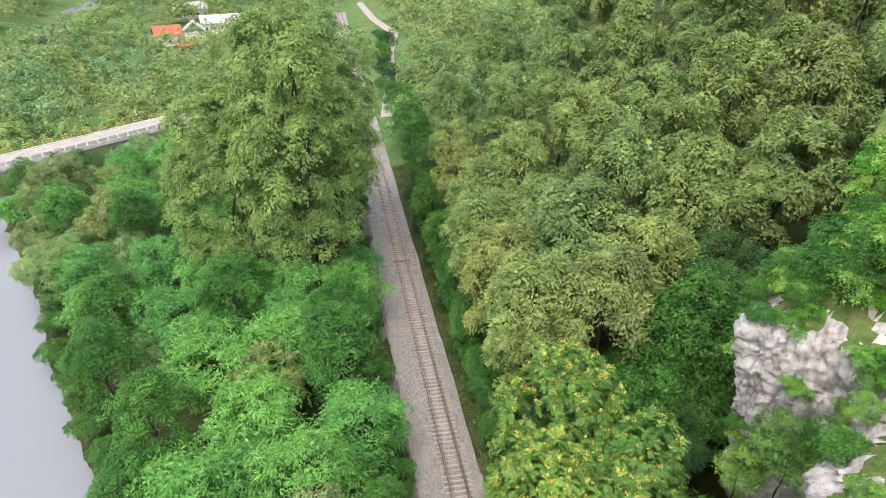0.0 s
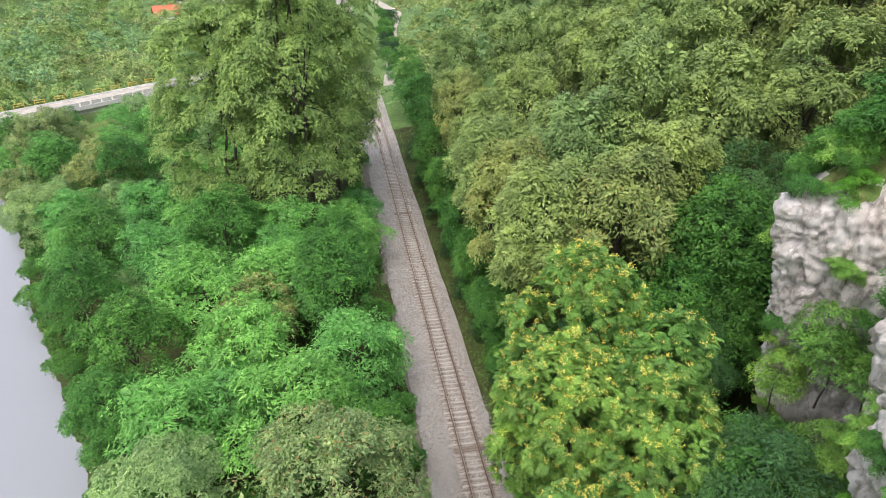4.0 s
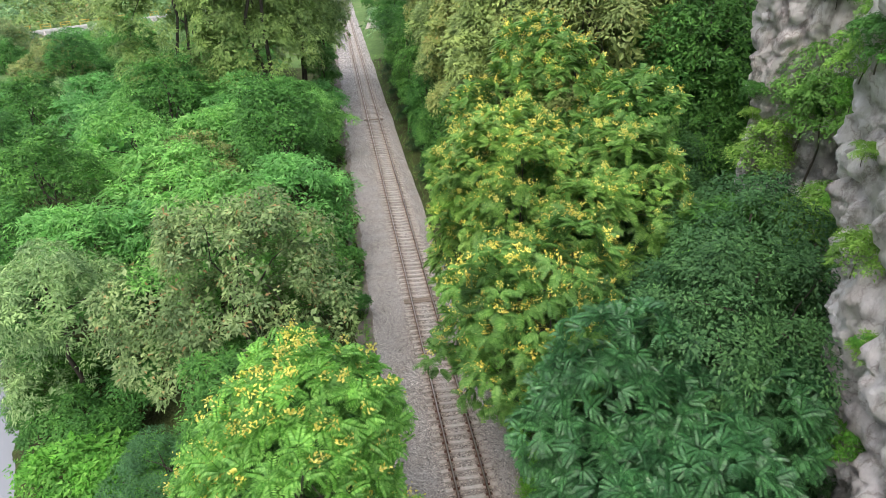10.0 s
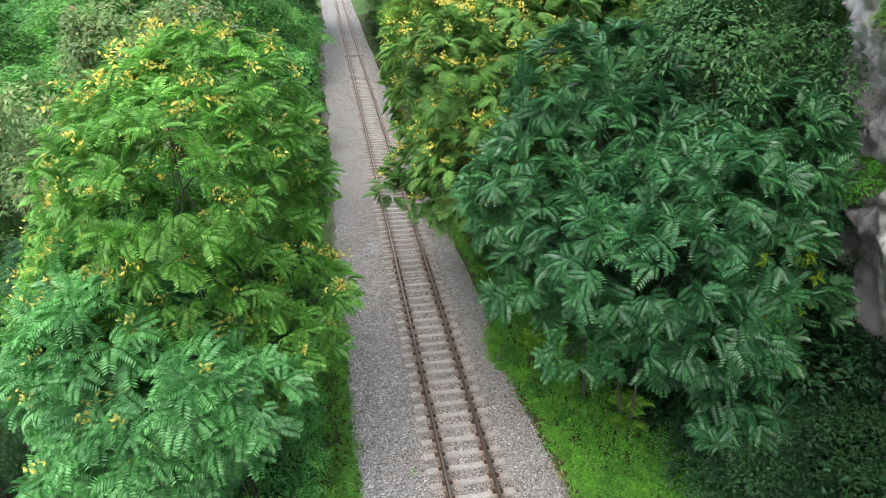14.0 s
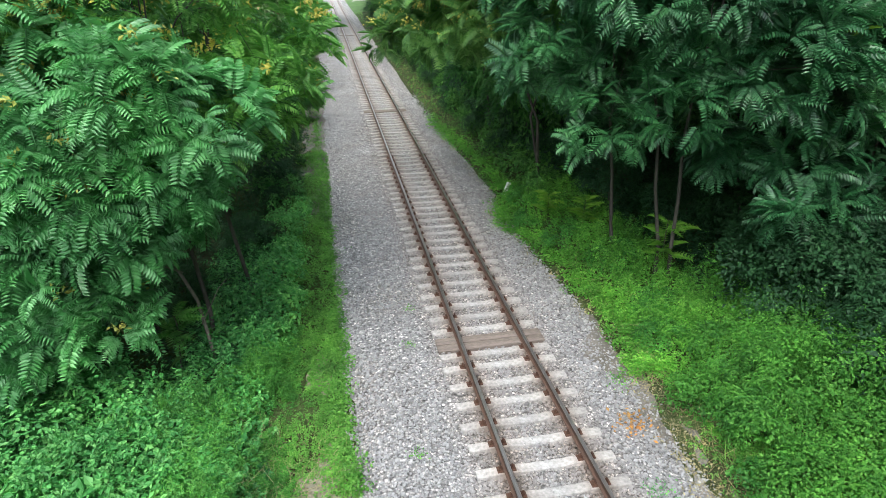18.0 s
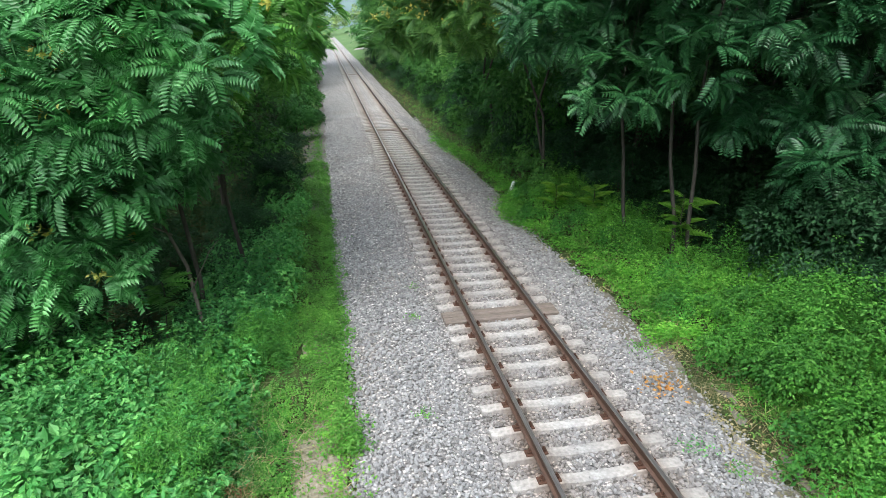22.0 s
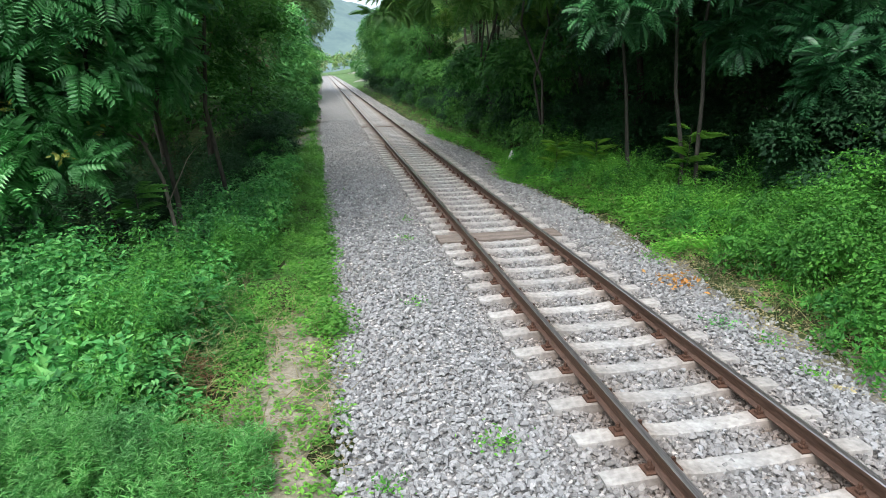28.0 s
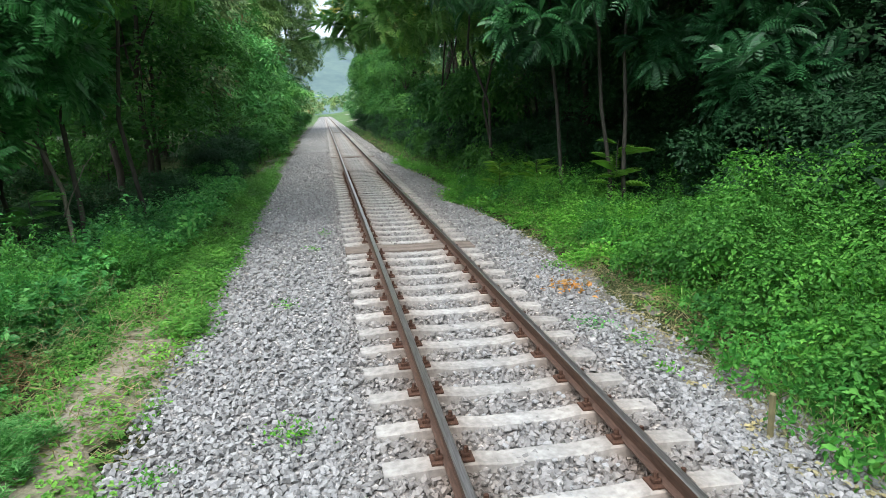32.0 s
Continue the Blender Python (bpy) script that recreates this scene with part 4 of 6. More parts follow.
maple = kind_of_tree("field_maple", "grey-green field maple with reddish tips beside the line", "", M_MAPLE, 31, 6.6, 2.0, 15.0, 0.18, 430, 70, 0.28, 0.75, at(-2.3, 25.8), 24, 0.34, dome=0.9, ruffle=0.28, fill=300)
willow = kind_of_tree("willow", "pale silvery willow on the river bank", "", M_WILLOW, 32, 5.0, 0.8, 12.4, 0.2, 620, 40, 0.28, 0.6, at(-13.0, 28.8), 20, 0.36, tv=LONG_V, droop=0.5)
G_OAK, G_LOC, G_BEAM, G_POP, G_SHR = "oaks on the slope", "locust trees by the river", "hornbeams by the line", "poplars", "shrubs"
oaks = [kind_of_tree("oak", "olive-green oak on the wooded slope", G_OAK, M_OAK, 33, 5.4, 6.0, 23.0, 0.25, 190, 100, 0.37, 1.0, at(15.5, 40.5), 26, 0.30, dome=1.0, ruffle=0.25, fill=700),
        kind_of_tree("oak", "olive-green oak on the wooded slope", G_OAK, M_OAK, 34, 4.9, 5.0, 21.0, 0.24, 170, 100, 0.37, 1.0, at(25.5, 42.0), 24, 0.30, dome=1.0, ruffle=0.25, fill=700),
        kind_of_tree("oak", "oak on the slope with leaves turning yellow-brown", G_OAK, M_OAK_B, 35, 5.0, 6.0, 22.5, 0.24, 175, 100, 0.37, 1.0, at(20.8, 38.5), 26, 0.30, dome=1.0, ruffle=0.25, fill=700)]
locusts = [kind_of_tree("locust_tree", "bright green locust tree with layered feathery leaves", G_LOC, M_LOC, 36, 5.4, 1.5, 12.6, 0.16, 300, 40, 0.42, 1.0, at(-5.0, 34.5), 22, 0.34, tv=LONG_V, upward=1.6, dome=0.35),
           kind_of_tree("locust_tree", "bright green locust tree with layered feathery leaves", G_LOC, M_LOC, 37, 4.8, 1.0, 11.2, 0.15, 270, 40, 0.42, 1.0, at(-14.0, 36.5), 20, 0.34, tv=LONG_V, upward=1.6, dome=0.35)]
beams = [kind_of_tree("hornbeam", "fresh green hornbeam on the wooded slope", G_BEAM, M_BEAM, 38, 4.4, 1.5, 15.0, 0.2, 380, 40, 0.30, 0.8, at(18.4, 32.0), 20, 0.36, upward=1.4, dome=0.3),
         kind_of_tree("hornbeam", "grey-green hornbeam, shade painted into its leaves", G_BEAM, M_SHADE, 39, 4.0, 1.0, 13.5, 0.18, 330, 84, 0.16, 0.7, at(17.6, 17.0), 18, 0.36, upward=1.1, low=-0.9)]
poplar = kind_of_tree("poplar", "very tall grey-green poplar with a high open crown", G_POP, M_POPLAR, 40, 10.5, 3.0, 42.0, 0.30, 1000, 76, 0.42, 1.15, at(-5.0, 71.0), 44, 0.25, M_BARK_P, ((0, 0), (1.5, 0.6)), droop=0.5, upward=1.2, ruffle=0.28)
shrub = kind_of_tree("shrub", "rounded green shrub beside the railway", G_SHR, M_BEAM, 41, 1.9, 0.0, 3.2, 0.05, 150, 34, 0.18, 0.42, at(3.0, 38.0), 9, 0.45, fill=120)
shrub_d = kind_of_tree("shrub", "leafy shrub under the trees, shade painted into its leaves", G_SHR, M_DARK, 42, 1.8, 0.0, 3.0, 0.05, 150, 60, 0.115, 0.42, at(13.5, 22.0), 9, 0.45, fill=120)
shrub_y = kind_of_tree("shrub", "yellow-green leafy shrub among the rocks", G_SHR, M_HERB, 43, 1.6, 0.0, 2.4, 0.04, 130, 34, 0.16, 0.4, at(-7.5, 17.5), 9, 0.45, fill=100)

shrub_c = kind_of_tree("shrub", "light green leafy shrub on the limestone", G_SHR, M_CLIFF, 45, 1.7, 0.0, 2.6, 0.04, 130, 36, 0.17, 0.42, (27.5, 24.0, 27.0), 9, 0.45, fill=100)
shrub_t = kind_of_tree("small_tree", "small light green tree rooted in the cliff", "", M_CLIFF, 44, 2.1, 2.2, 5.6, 0.07, 170, 30, 0.2, 0.5, (26.2, 23.4, 14.0), 9, 0.45, fill=60)

for x, y, s in ((0.0, 41, 0.95), (-9.5, 43, 1.08), (-18.5, 44, 0.95), (-1.5, 49, 1.0), (-26, 55, 0.9), (-14, 52, 1.1), (-7, 54, 1.05), (-20, 62, 1.0), (-31, 68, 0.85), (-1.0, 58, 0.85), (-13, 62, 1.05), (-27, 64, 0.95),
                (-17, 71, 1.0), (-25, 76, 1.0), (-35, 78, 0.9), (-30, 86, 1.0), (-40, 90, 0.9), (-20, 84, 1.0), (-44, 100, 0.9), (-34, 98, 0.95), (-25, 95, 1.0), (-16, 96, 0.9), (-10, 38.5, 0.8), (-19, 38, 0.75)):
    plant(rr.choice((*locusts, *locusts, beams[0])), x, y, s)
for x, y, s in ((-4.5, 63.0, 1.0), (0.8, 64.5, 0.8), (-10, 66, 1.0), (1.2, 71, 0.7), (-15.5, 66.5, 0.95), (-6, 58, 0.9), (2.0, 90, 0.6)):
    plant(rr.choice((*locusts, beams[0])), x, y, s)
for x, y, s in ((-46, 108, 0.8), (-55, 113, 0.7), (-38, 110, 0.9), (-30, 118, 1.0), (-40, 120, 0.8), (-24, 128, 1.0), (-48, 117, 0.7)):
    plant(rr.choice((willow, locusts[0], beams[0])), x, y, s)
qb = random.Random(23)
spots = []
while len(spots) < 34:
    x, y = qb.uniform(-62, -8), qb.uniform(76, 132)
    if x > shore(y) + 2 and abs((x + 45) * 0.63 - (y - 134) * 0.775) > 9 and all((x - a) ** 2 + (y - b) ** 2 > 30 for a, b in spots) and not (-14 < x and y < 96):
        spots.append((x, y))
        plant(qb.choice((*locusts, willow, beams[0], maple)), x, y, qb.uniform(0.6, 0.95))
plant(willow, -29, 72, 0.75)
plant(willow, -38, 84, 0.8)
plant(willow, -23, 58, 0.7)
plant(maple, -9, 50, 0.72)
for x, y, s, t in ((-13.5, 74, 0.9, 0.92), (-0.5, 88, 0.9, 1.0), (-7.0, 88, 0.95, 0.98), (1.4, 100, 0.62, 1.1)):
    plant(poplar, x, y, s, t)
for x, y, s in ((15.5, 49, 0.95), (21, 47.5, 1.05), (27.0, 49, 1.05), (32.5, 45, 1.05), (38.5, 43, 1.0), (44, 49, 1.05), (16, 58, 0.95), (22, 57, 1.0), (28.5, 58, 1.1), (35, 55, 1.0), (42, 59, 1.1), (50, 58, 1.1),
                (16.5, 67, 0.9), (23, 68, 1.0), (30, 69, 1.1), (38, 68, 1.1), (47, 70, 1.1), (57, 71, 1.1), (18, 78, 0.9), (25, 80, 1.0), (33, 82, 1.1), (42, 82, 1.1), (53, 84, 1.1), (65, 87, 1.1), (19, 91, 0.9),
                (28, 94, 1.0), (38, 97, 1.1), (49, 100, 1.2), (61, 102, 1.2), (75, 104, 1.2), (22, 108, 1.0), (32, 112, 1.1), (44, 115, 1.2), (58, 119, 1.2), (73, 123, 1.2), (50, 46, 0.95), (57, 51, 1.0), (65, 60, 1.0), (48, 39, 0.85), (56, 42, 0.9), (66, 50, 1.0), (72, 72, 1.1), (84, 92, 1.2), (61, 55, 1.0), (70, 56, 1.0), (62, 66, 1.0), (60, 46, 0.9)):
    plant(oaks[rr.choice((0, 0, 1, 1, 2))], x + rr.uniform(-0.8, 0.8), y + rr.uniform(-0.8, 0.8), s, rr.uniform(0.92, 1.08))
for x, y, s in ((23.5, 33.5, 0.95), (20.5, 18.6, 0.95), (22.6, 21.8, 0.85), (41, 36.5, 0.9), (38.5, 34.3, 0.9), (43.5, 38.5, 0.9), (46, 34, 0.9), (28.5, 36.5, 1.2), (27.5, 37.0, 0.9), (25.0, 35.4, 1.0), (28.0, 33.6, 0.9), (21.0, 34.5, 0.9), (13.2, 46, 0.6), (13.3, 54, 0.65), (13.4, 63, 0.7), (13.6, 73, 0.75), (13.9, 84, 0.8), (14.4, 96, 0.85), (14.8, 108, 0.9), (15.4, 121, 0.9), (16, 134, 0.9),
                (34, 32, 0.75), (36, 26, 0.75), (40, 32, 0.9), (41, 22, 0.8), (47, 27, 0.9), (33.5, 22, 0.6), (31.5, 17, 0.6), (38, 17, 0.8), (44, 37, 0.9), (52, 34, 1.0), (50, 20, 0.9), (58, 28, 1.0), (32.5, 29, 0.55), (42, 12, 0.9), (34, 10, 0.7)):
    plant(beams[0], x, y, s)
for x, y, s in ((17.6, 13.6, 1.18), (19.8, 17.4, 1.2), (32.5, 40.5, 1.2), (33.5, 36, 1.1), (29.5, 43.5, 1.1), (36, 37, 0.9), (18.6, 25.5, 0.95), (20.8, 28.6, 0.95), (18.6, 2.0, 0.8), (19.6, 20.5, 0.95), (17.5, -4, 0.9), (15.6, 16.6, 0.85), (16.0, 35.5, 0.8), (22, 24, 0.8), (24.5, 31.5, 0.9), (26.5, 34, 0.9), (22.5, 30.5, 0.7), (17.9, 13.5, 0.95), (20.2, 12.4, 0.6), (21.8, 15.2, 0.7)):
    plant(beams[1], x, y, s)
for x, y, s in ((1.2, 17.5, 0.62), (1.0, 32.0, 0.6), (0.2, 66, 0.6), (-2.2, 18.5, 0.7), (0.6, 21.0, 0.6)):
    plant(beams[0], x, y, s)
# Hornbeams whose darker leaf colour supplies the shade of the hollow.
for x, y, s in ((-5, 17, 0.6), (-11, 14, 0.6), (-8, 7, 0.5), (-11, 1, 0.6), (-6.5, 12.5, 0.42), (-4.8, 13.4, 0.4)):
    plant(beams[1], x, y, s)
for x, y, s in ((3.0, 33, 0.8), (2.2, 45, 1.0), (2.3, 52, 1.1), (2.0, 63, 1.0), (2.2, 72, 1.0), (2.3, 84, 1.1), (2.6, 98, 1.1), (2.4, 112, 1.1), (2.4, 126, 1.1), (-17, 33, 1.2), (-21, 40, 1.0), (-25, 48, 1.0), (-32, 61, 1.2), (-36, 66, 1.1), (-19, 35, 1.1), (-22.5, 44, 1.1), (-28, 52, 1.1), (-30, 57, 1.1), (-38, 72, 1.2), (-40, 78, 1.2), (-44, 85, 1.2), (-47, 92, 1.2), (-50, 98, 1.2), (-54, 105, 1.2), (-4, 29.5, 1.0), (-8, 31, 1.2)):
    plant(shrub, x, y, s)
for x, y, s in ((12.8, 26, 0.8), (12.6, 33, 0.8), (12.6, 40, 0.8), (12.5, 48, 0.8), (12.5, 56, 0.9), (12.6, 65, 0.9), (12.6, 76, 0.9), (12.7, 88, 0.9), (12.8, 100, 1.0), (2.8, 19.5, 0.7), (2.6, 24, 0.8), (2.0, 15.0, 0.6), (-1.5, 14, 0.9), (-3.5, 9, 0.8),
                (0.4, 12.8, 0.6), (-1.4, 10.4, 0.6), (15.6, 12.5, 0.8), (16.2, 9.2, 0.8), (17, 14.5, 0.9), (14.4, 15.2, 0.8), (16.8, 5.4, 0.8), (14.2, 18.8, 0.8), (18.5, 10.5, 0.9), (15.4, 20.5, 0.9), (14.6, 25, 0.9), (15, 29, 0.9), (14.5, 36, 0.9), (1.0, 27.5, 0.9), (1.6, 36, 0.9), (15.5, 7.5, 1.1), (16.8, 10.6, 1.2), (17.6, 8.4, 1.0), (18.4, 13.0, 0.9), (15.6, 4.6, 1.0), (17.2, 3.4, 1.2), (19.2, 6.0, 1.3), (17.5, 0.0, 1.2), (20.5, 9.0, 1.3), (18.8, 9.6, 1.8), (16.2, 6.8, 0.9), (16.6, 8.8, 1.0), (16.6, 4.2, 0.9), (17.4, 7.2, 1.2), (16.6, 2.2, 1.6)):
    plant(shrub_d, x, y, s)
for x, y, s in ((-9.6, 20.2, 2.0), (-8.2, 18.6, 1.5), (-11.4, 21.6, 1.7)):
    plant(shrub_y, x, y, s)["label"] = "yellow-green shrub near the river bank"
for x, y, s in ((-12.6, 25.6, 1.3), (-11.0, 24.2, 1.2), (-14.6, 31.2, 1.2), (-10.0, 27.2, 1.2), (-15.2, 28.0, 1.1)):
    plant(shrub, x, y, s)
for y in range(21, 92, 4):
    plant(shrub, 13.9 + rr.uniform(-0.3, 0.7), y + rr.uniform(-1, 1), rr.uniform(1.0, 1.5), rr.uniform(1.0, 1.5))
# shrubs and small trees rooted in the cliff
q = random.Random(9)
WP, WN = wall_line(0.5)
spots = [i for i in range(len(WP)) if 5 < WP[i][1] < 29.5]
for i in range(124):
    k = q.choice(spots)
    z = q.uniform(24.6, 33.0) if i < 84 else q.uniform(9, 23)
    o = wall_out(z) + 0.1
    s = plant(q.choice((shrub_y, shrub_c, shrub_c, shrub)), 0, 0, q.uniform(0.45, 0.85) if i < 84 else q.uniform(0.25, 0.62))
    s.location = (WP[k][0] + WN[k][0] * o, WP[k][1] + WN[k][1] * o, z - 0.4)
    s["label"] = "small green shrub rooted in the cliff"
qc = random.Random(31)
spots = [i for i in range(len(WP)) if 20 < WP[i][1] < 31]
for i in range(46):
    k, z = qc.choice(spots), qc.uniform(27.5, 35.0)
    o = wall_out(z)
    s = plant(qc.choice((shrub_y, shrub_c, shrub_c, shrub)), 0, 0, qc.uniform(0.7, 1.2))
    s.location = (WP[k][0] + WN[k][0] * o, WP[k][1] + WN[k][1] * o, z - 0.5)
    s["label"] = "green shrub on the brow of the cliff"
for i in range(16):
    plant(qc.choice((shrub, shrub_d)), qc.uniform(13.5, 17.5) + i * 0.45, 142 + i * 7.0, qc.uniform(1.2, 2.0))
for x, y, z, sc in ((26.6, 22.6, 14.5, 1.0), (25.0, 24.2, 12.5, 0.85), (27.4, 20.6, 15.0, 0.9), (25.2, 20.0, 11.0, 0.8), (22.8, 17.6, 11.5, 0.8), (18.2, 9.0, 13.0, 0.4)):
    s = plant(shrub_t, x, y, sc)
    s.location.z = z - 2.0 * sc


# ---- the valley beyond ----
def far_woods(name, label, mat, places, seed, leaf=1.0, tufts=26):
    """Many distant crowns in one mesh: lobed heaps of leaf clumps."""
    r = np.random.default_rng(seed)
    q = random.Random(seed)
    VV, FF, base = [], [], 0
    for x, y, rad, h in places:
        lobes = lobes_for(rad, rad, 0.5, h, 8, q, 0.45)
        P, D = tufts_on(lobes, tufts, r, -0.2)
        V, F = sprays(P, D, 22, leaf * (0.55 + y / 700), rad * 0.24, r, upward=1.2, ruffle=0.25, dome=0.8, tv=TRI_V, tf=TRI_F)
        V = V + np.array(at(x, y))
        VV.append(V)
        FF.append(F + base)
        base += len(V)
    return tagged(new(name, mesh_np(name, np.concatenate(VV), np.concatenate(FF), mat)), label, "woods", kind="stuff")


def clear(x, y):
    """True where no road, track, river, bridge or yard is."""
    bd = abs((x + 45) * 0.63 - (y - 134) * 0.775)
    river = shore(y) - (46 if y < 150 else 22) < x < shore(y) + 1.5
    yard = (abs(x + 58) < 18 and 252 < y < 312)
    return not (bd < 8 and -110 < x < -8) and not river and not yard and not (1.5 < x < 13 + 0.07 * max(0, y - 120)) and not (13 < x < np.interp(y, (150, 183, 223, 254, 300, 360), (13.5, 18, 22, 27.5, 22.5, 20)) + 4.5 and 140 < y < 360)


groups = [[], [], [], []]
for i in range(26):
    groups[i % 4].append((-24 + i * 2.6, 392 + 14 * math.sin(i * 1.7), 5.5 + (i * 7 % 5) * 0.5, 11 + (i * 5 % 7)))
q = random.Random(77)
tries = 0
while sum(map(len, groups)) < 1300 and tries < 60000:
    tries += 1
    y = 84 + 560 * q.random() ** 1.5
    x = q.uniform(-0.58 * y - 10, 0.32 * y + 10)
    if not clear(x, y) or (x > 12 and y < 124 and x < 70) or (-62 < x < 4 and y < 128):
        continue
    rad = q.uniform(2.8, 5.4) * (1 + y / 900)
    groups[q.randrange(4)].append((x, y, rad, rad * q.uniform(1.5, 2.4)))
for mat, g, s in zip((M_MAPLE, M_POPLAR, M_OAK, M_WILLOW), groups, (51, 52, 53, 54)):
    far_woods("far_woods", "mixed green woods across the valley", mat, g, s)


# ---- undergrowth beside the line ----
def patch_of(name, label, mat, boxes, count, leaf, seed, height, tv=LEAF_V, tf=LEAF_F, tilt=0.5, category="undergrowth", bumps=0.9, erect=0.0):
    """Leaves over humps of undergrowth. boxes: (x0, x1, y0, y1, share, height)."""
    r = np.random.default_rng(seed)
    w = np.array([b[4] for b in boxes], float)
    B = np.array(boxes, float)[r.choice(len(boxes), count, p=w / w.sum())]
    x, y = B[:, 0] + (B[:, 1] - B[:, 0]) * r.random(count), B[:, 2] + (B[:, 3] - B[:, 2]) * r.random(count)
    hump = np.array([0.5 + 0.5 * noise.noise((a * bumps, b * bumps, seed)) + 0.25 * noise.noise((a * bumps * 3, b * bumps * 3, seed)) for a, b in zip(x, y)])
    edge = np.minimum(1, np.minimum(np.minimum(x - B[:, 0], B[:, 1] - x), np.minimum(y - B[:, 2], B[:, 3] - y)) / 0.6 + 0.15)
    h = np.clip(B[:, 5] * height * hump * edge, 0.02, None)
    z = land(x, y) + h * (1 - 0.55 * r.random(count) ** 2)
    P = np.stack([x, y, z], -1)
    A = r.normal(size=(count, 3)) * (1, 1, 0.35) + (0, 0, erect)
    N = unit(r.normal(size=(count, 3)) * tilt + (0, 0, 1)) if not erect else unit(r.normal(size=(count, 3)))
    V, F = place_leaves(P if not erect else np.stack([x, y, land(x, y) + (z - land(x, y)) * 0.2], -1), A, N, leaf * r.uniform(0.6, 1.4, count), tv, tf)
    return tagged(new(name, mesh_np(name, V, F, mat)), label, category, kind="stuff")


def herbs(name, label, mat, boxes, plants, leaves, leaf, seed, category="undergrowth", tv=LEAF_V, droop=0.25, lean=0.25):
    """Leafy stems standing close together. boxes: (x0, x1, y0, y1, share, height)."""
    r = np.random.default_rng(seed)
    w = np.array([b[4] for b in boxes], float)
    B = np.array(boxes, float)[r.choice(len(boxes), plants, p=w / w.sum())]
    x, y = B[:, 0] + (B[:, 1] - B[:, 0]) * r.random(plants), B[:, 2] + (B[:, 3] - B[:, 2]) * r.random(plants)
    hump = np.array([0.62 + 0.7 * noise.noise((a * 0.7, b * 0.7, seed)) + 0.35 * noise.noise((a * 2.1, b * 2.1, seed)) for a, b in zip(x, y)])
    edge = np.minimum(1, np.minimum(np.minimum(x - B[:, 0], B[:, 1] - x), np.minimum(y - B[:, 2], B[:, 3] - y)) / 0.8 + 0.2)
    keep = hump > 0.18
    x, y, h = x[keep], y[keep], np.clip(B[keep, 5] * hump[keep] * edge[keep] * r.uniform(0.7, 1.25, keep.sum()), 0.05, None)
    n = len(x)
    tilt = r.normal(size=(n, 1, 2)) * lean
    u = 1 - r.random((n, leaves, 1)) ** 1.6 * 0.85
    top = h[:, None, None] * u
    P = np.concatenate([np.stack([x, y], -1)[:, None] + tilt * top + r.normal(size=(n, leaves, 2)) * 0.03, land(x, y)[:, None, None] + top], -1)
    a = r.uniform(0, 2 * np.pi, (n, leaves))
    out = np.stack([np.cos(a), np.sin(a), a * 0 - droop + r.normal(size=a.shape) * 0.25], -1)
    N = unit(np.array((0, 0, 1.0)) + out * 0.35 + r.normal(size=out.shape) * 0.3)
    V, F = place_leaves(P.reshape(-1, 3), out.reshape(-1, 3), N.reshape(-1, 3), (leaf * (1.25 - 0.5 * u[..., 0]) * r.uniform(0.6, 1.4, u.shape[:2])).ravel(), tv, LEAF_F)
    # stems
    S, T = place_leaves(np.stack([x, y, land(x, y) - 0.02], -1), np.concatenate([tilt[:, 0], np.ones((n, 1))], 1), unit(r.normal(size=(n, 3)) * (1, 1, 0.1)), h * 0.95, np.array([(0, 0.006, 0), (0, -0.006, 0), (1, 0.0, 0)]), np.array([(0, 1, 2)]))
    return tagged(new(name, mesh_np(name, np.concatenate([V, S]), np.concatenate([F, T + len(V)]), mat)), label, category, kind="stuff")


M_HEDGE = leaf_material("bank growth leaf", (0.05, 0.155, 0.03), (0.085, 0.23, 0.045), (0.135, 0.31, 0.07), 0.35, 0.55, patch=0.6)
M_THICK = leaf_material("thicket leaf", (0.045, 0.165, 0.024), (0.09, 0.28, 0.042), (0.155, 0.38, 0.07), 0.35, 0.55, patch=0.9)
M_DOCK = leaf_material("dead dock leaf", (0.16, 0.085, 0.04), (0.24, 0.14, 0.075), (0.32, 0.22, 0.12), 0.2, 0.8, patch=1.0)
NARROW_V = np.array([(0, 0, 0), (0.4, 0.09, 0.04), (1, 0, -0.06), (0.4, -0.09, 0.04)])
M_FEATHER = leaf_material("feathery weeds", (0.085, 0.27, 0.06), (0.17, 0.43, 0.12), (0.30, 0.57, 0.22), 0.4, 0.5, patch=0.9)
herbs("brambles", "dense green brambles and nettles on the verge", M_BRAM, [(-2.5, 3.3, 2.0, 9.5, 4, 1.3), (-5, 1.6, 4.4, 8.6, 3, 2.4), (0.8, 3.8, 8.5, 16, 2, 1.0), (-2.5, 2.6, -4, 3, 3, 1.2)], 4000, 20, 0.115, 61)
# The dark leaf colour carries the shade of the trees here.
herbs("undergrowth", "undergrowth below the trees, their shade painted into its leaves", M_DARK, [(-9, -2.5, -3, 9, 3, 1.6), (-8, 2.6, 8.5, 20, 5, 1.3), (14.4, 20, 9.0, 16, 4, 1.3), (16.8, 20, 3, 9.0, 2, 1.3), (13.2, 20, 16, 34, 4, 1.3), (-6, 2.6, 20, 34, 3, 1.2), (14, 27, 26, 44, 4, 1.8)], 9800, 11, 0.14, 67)
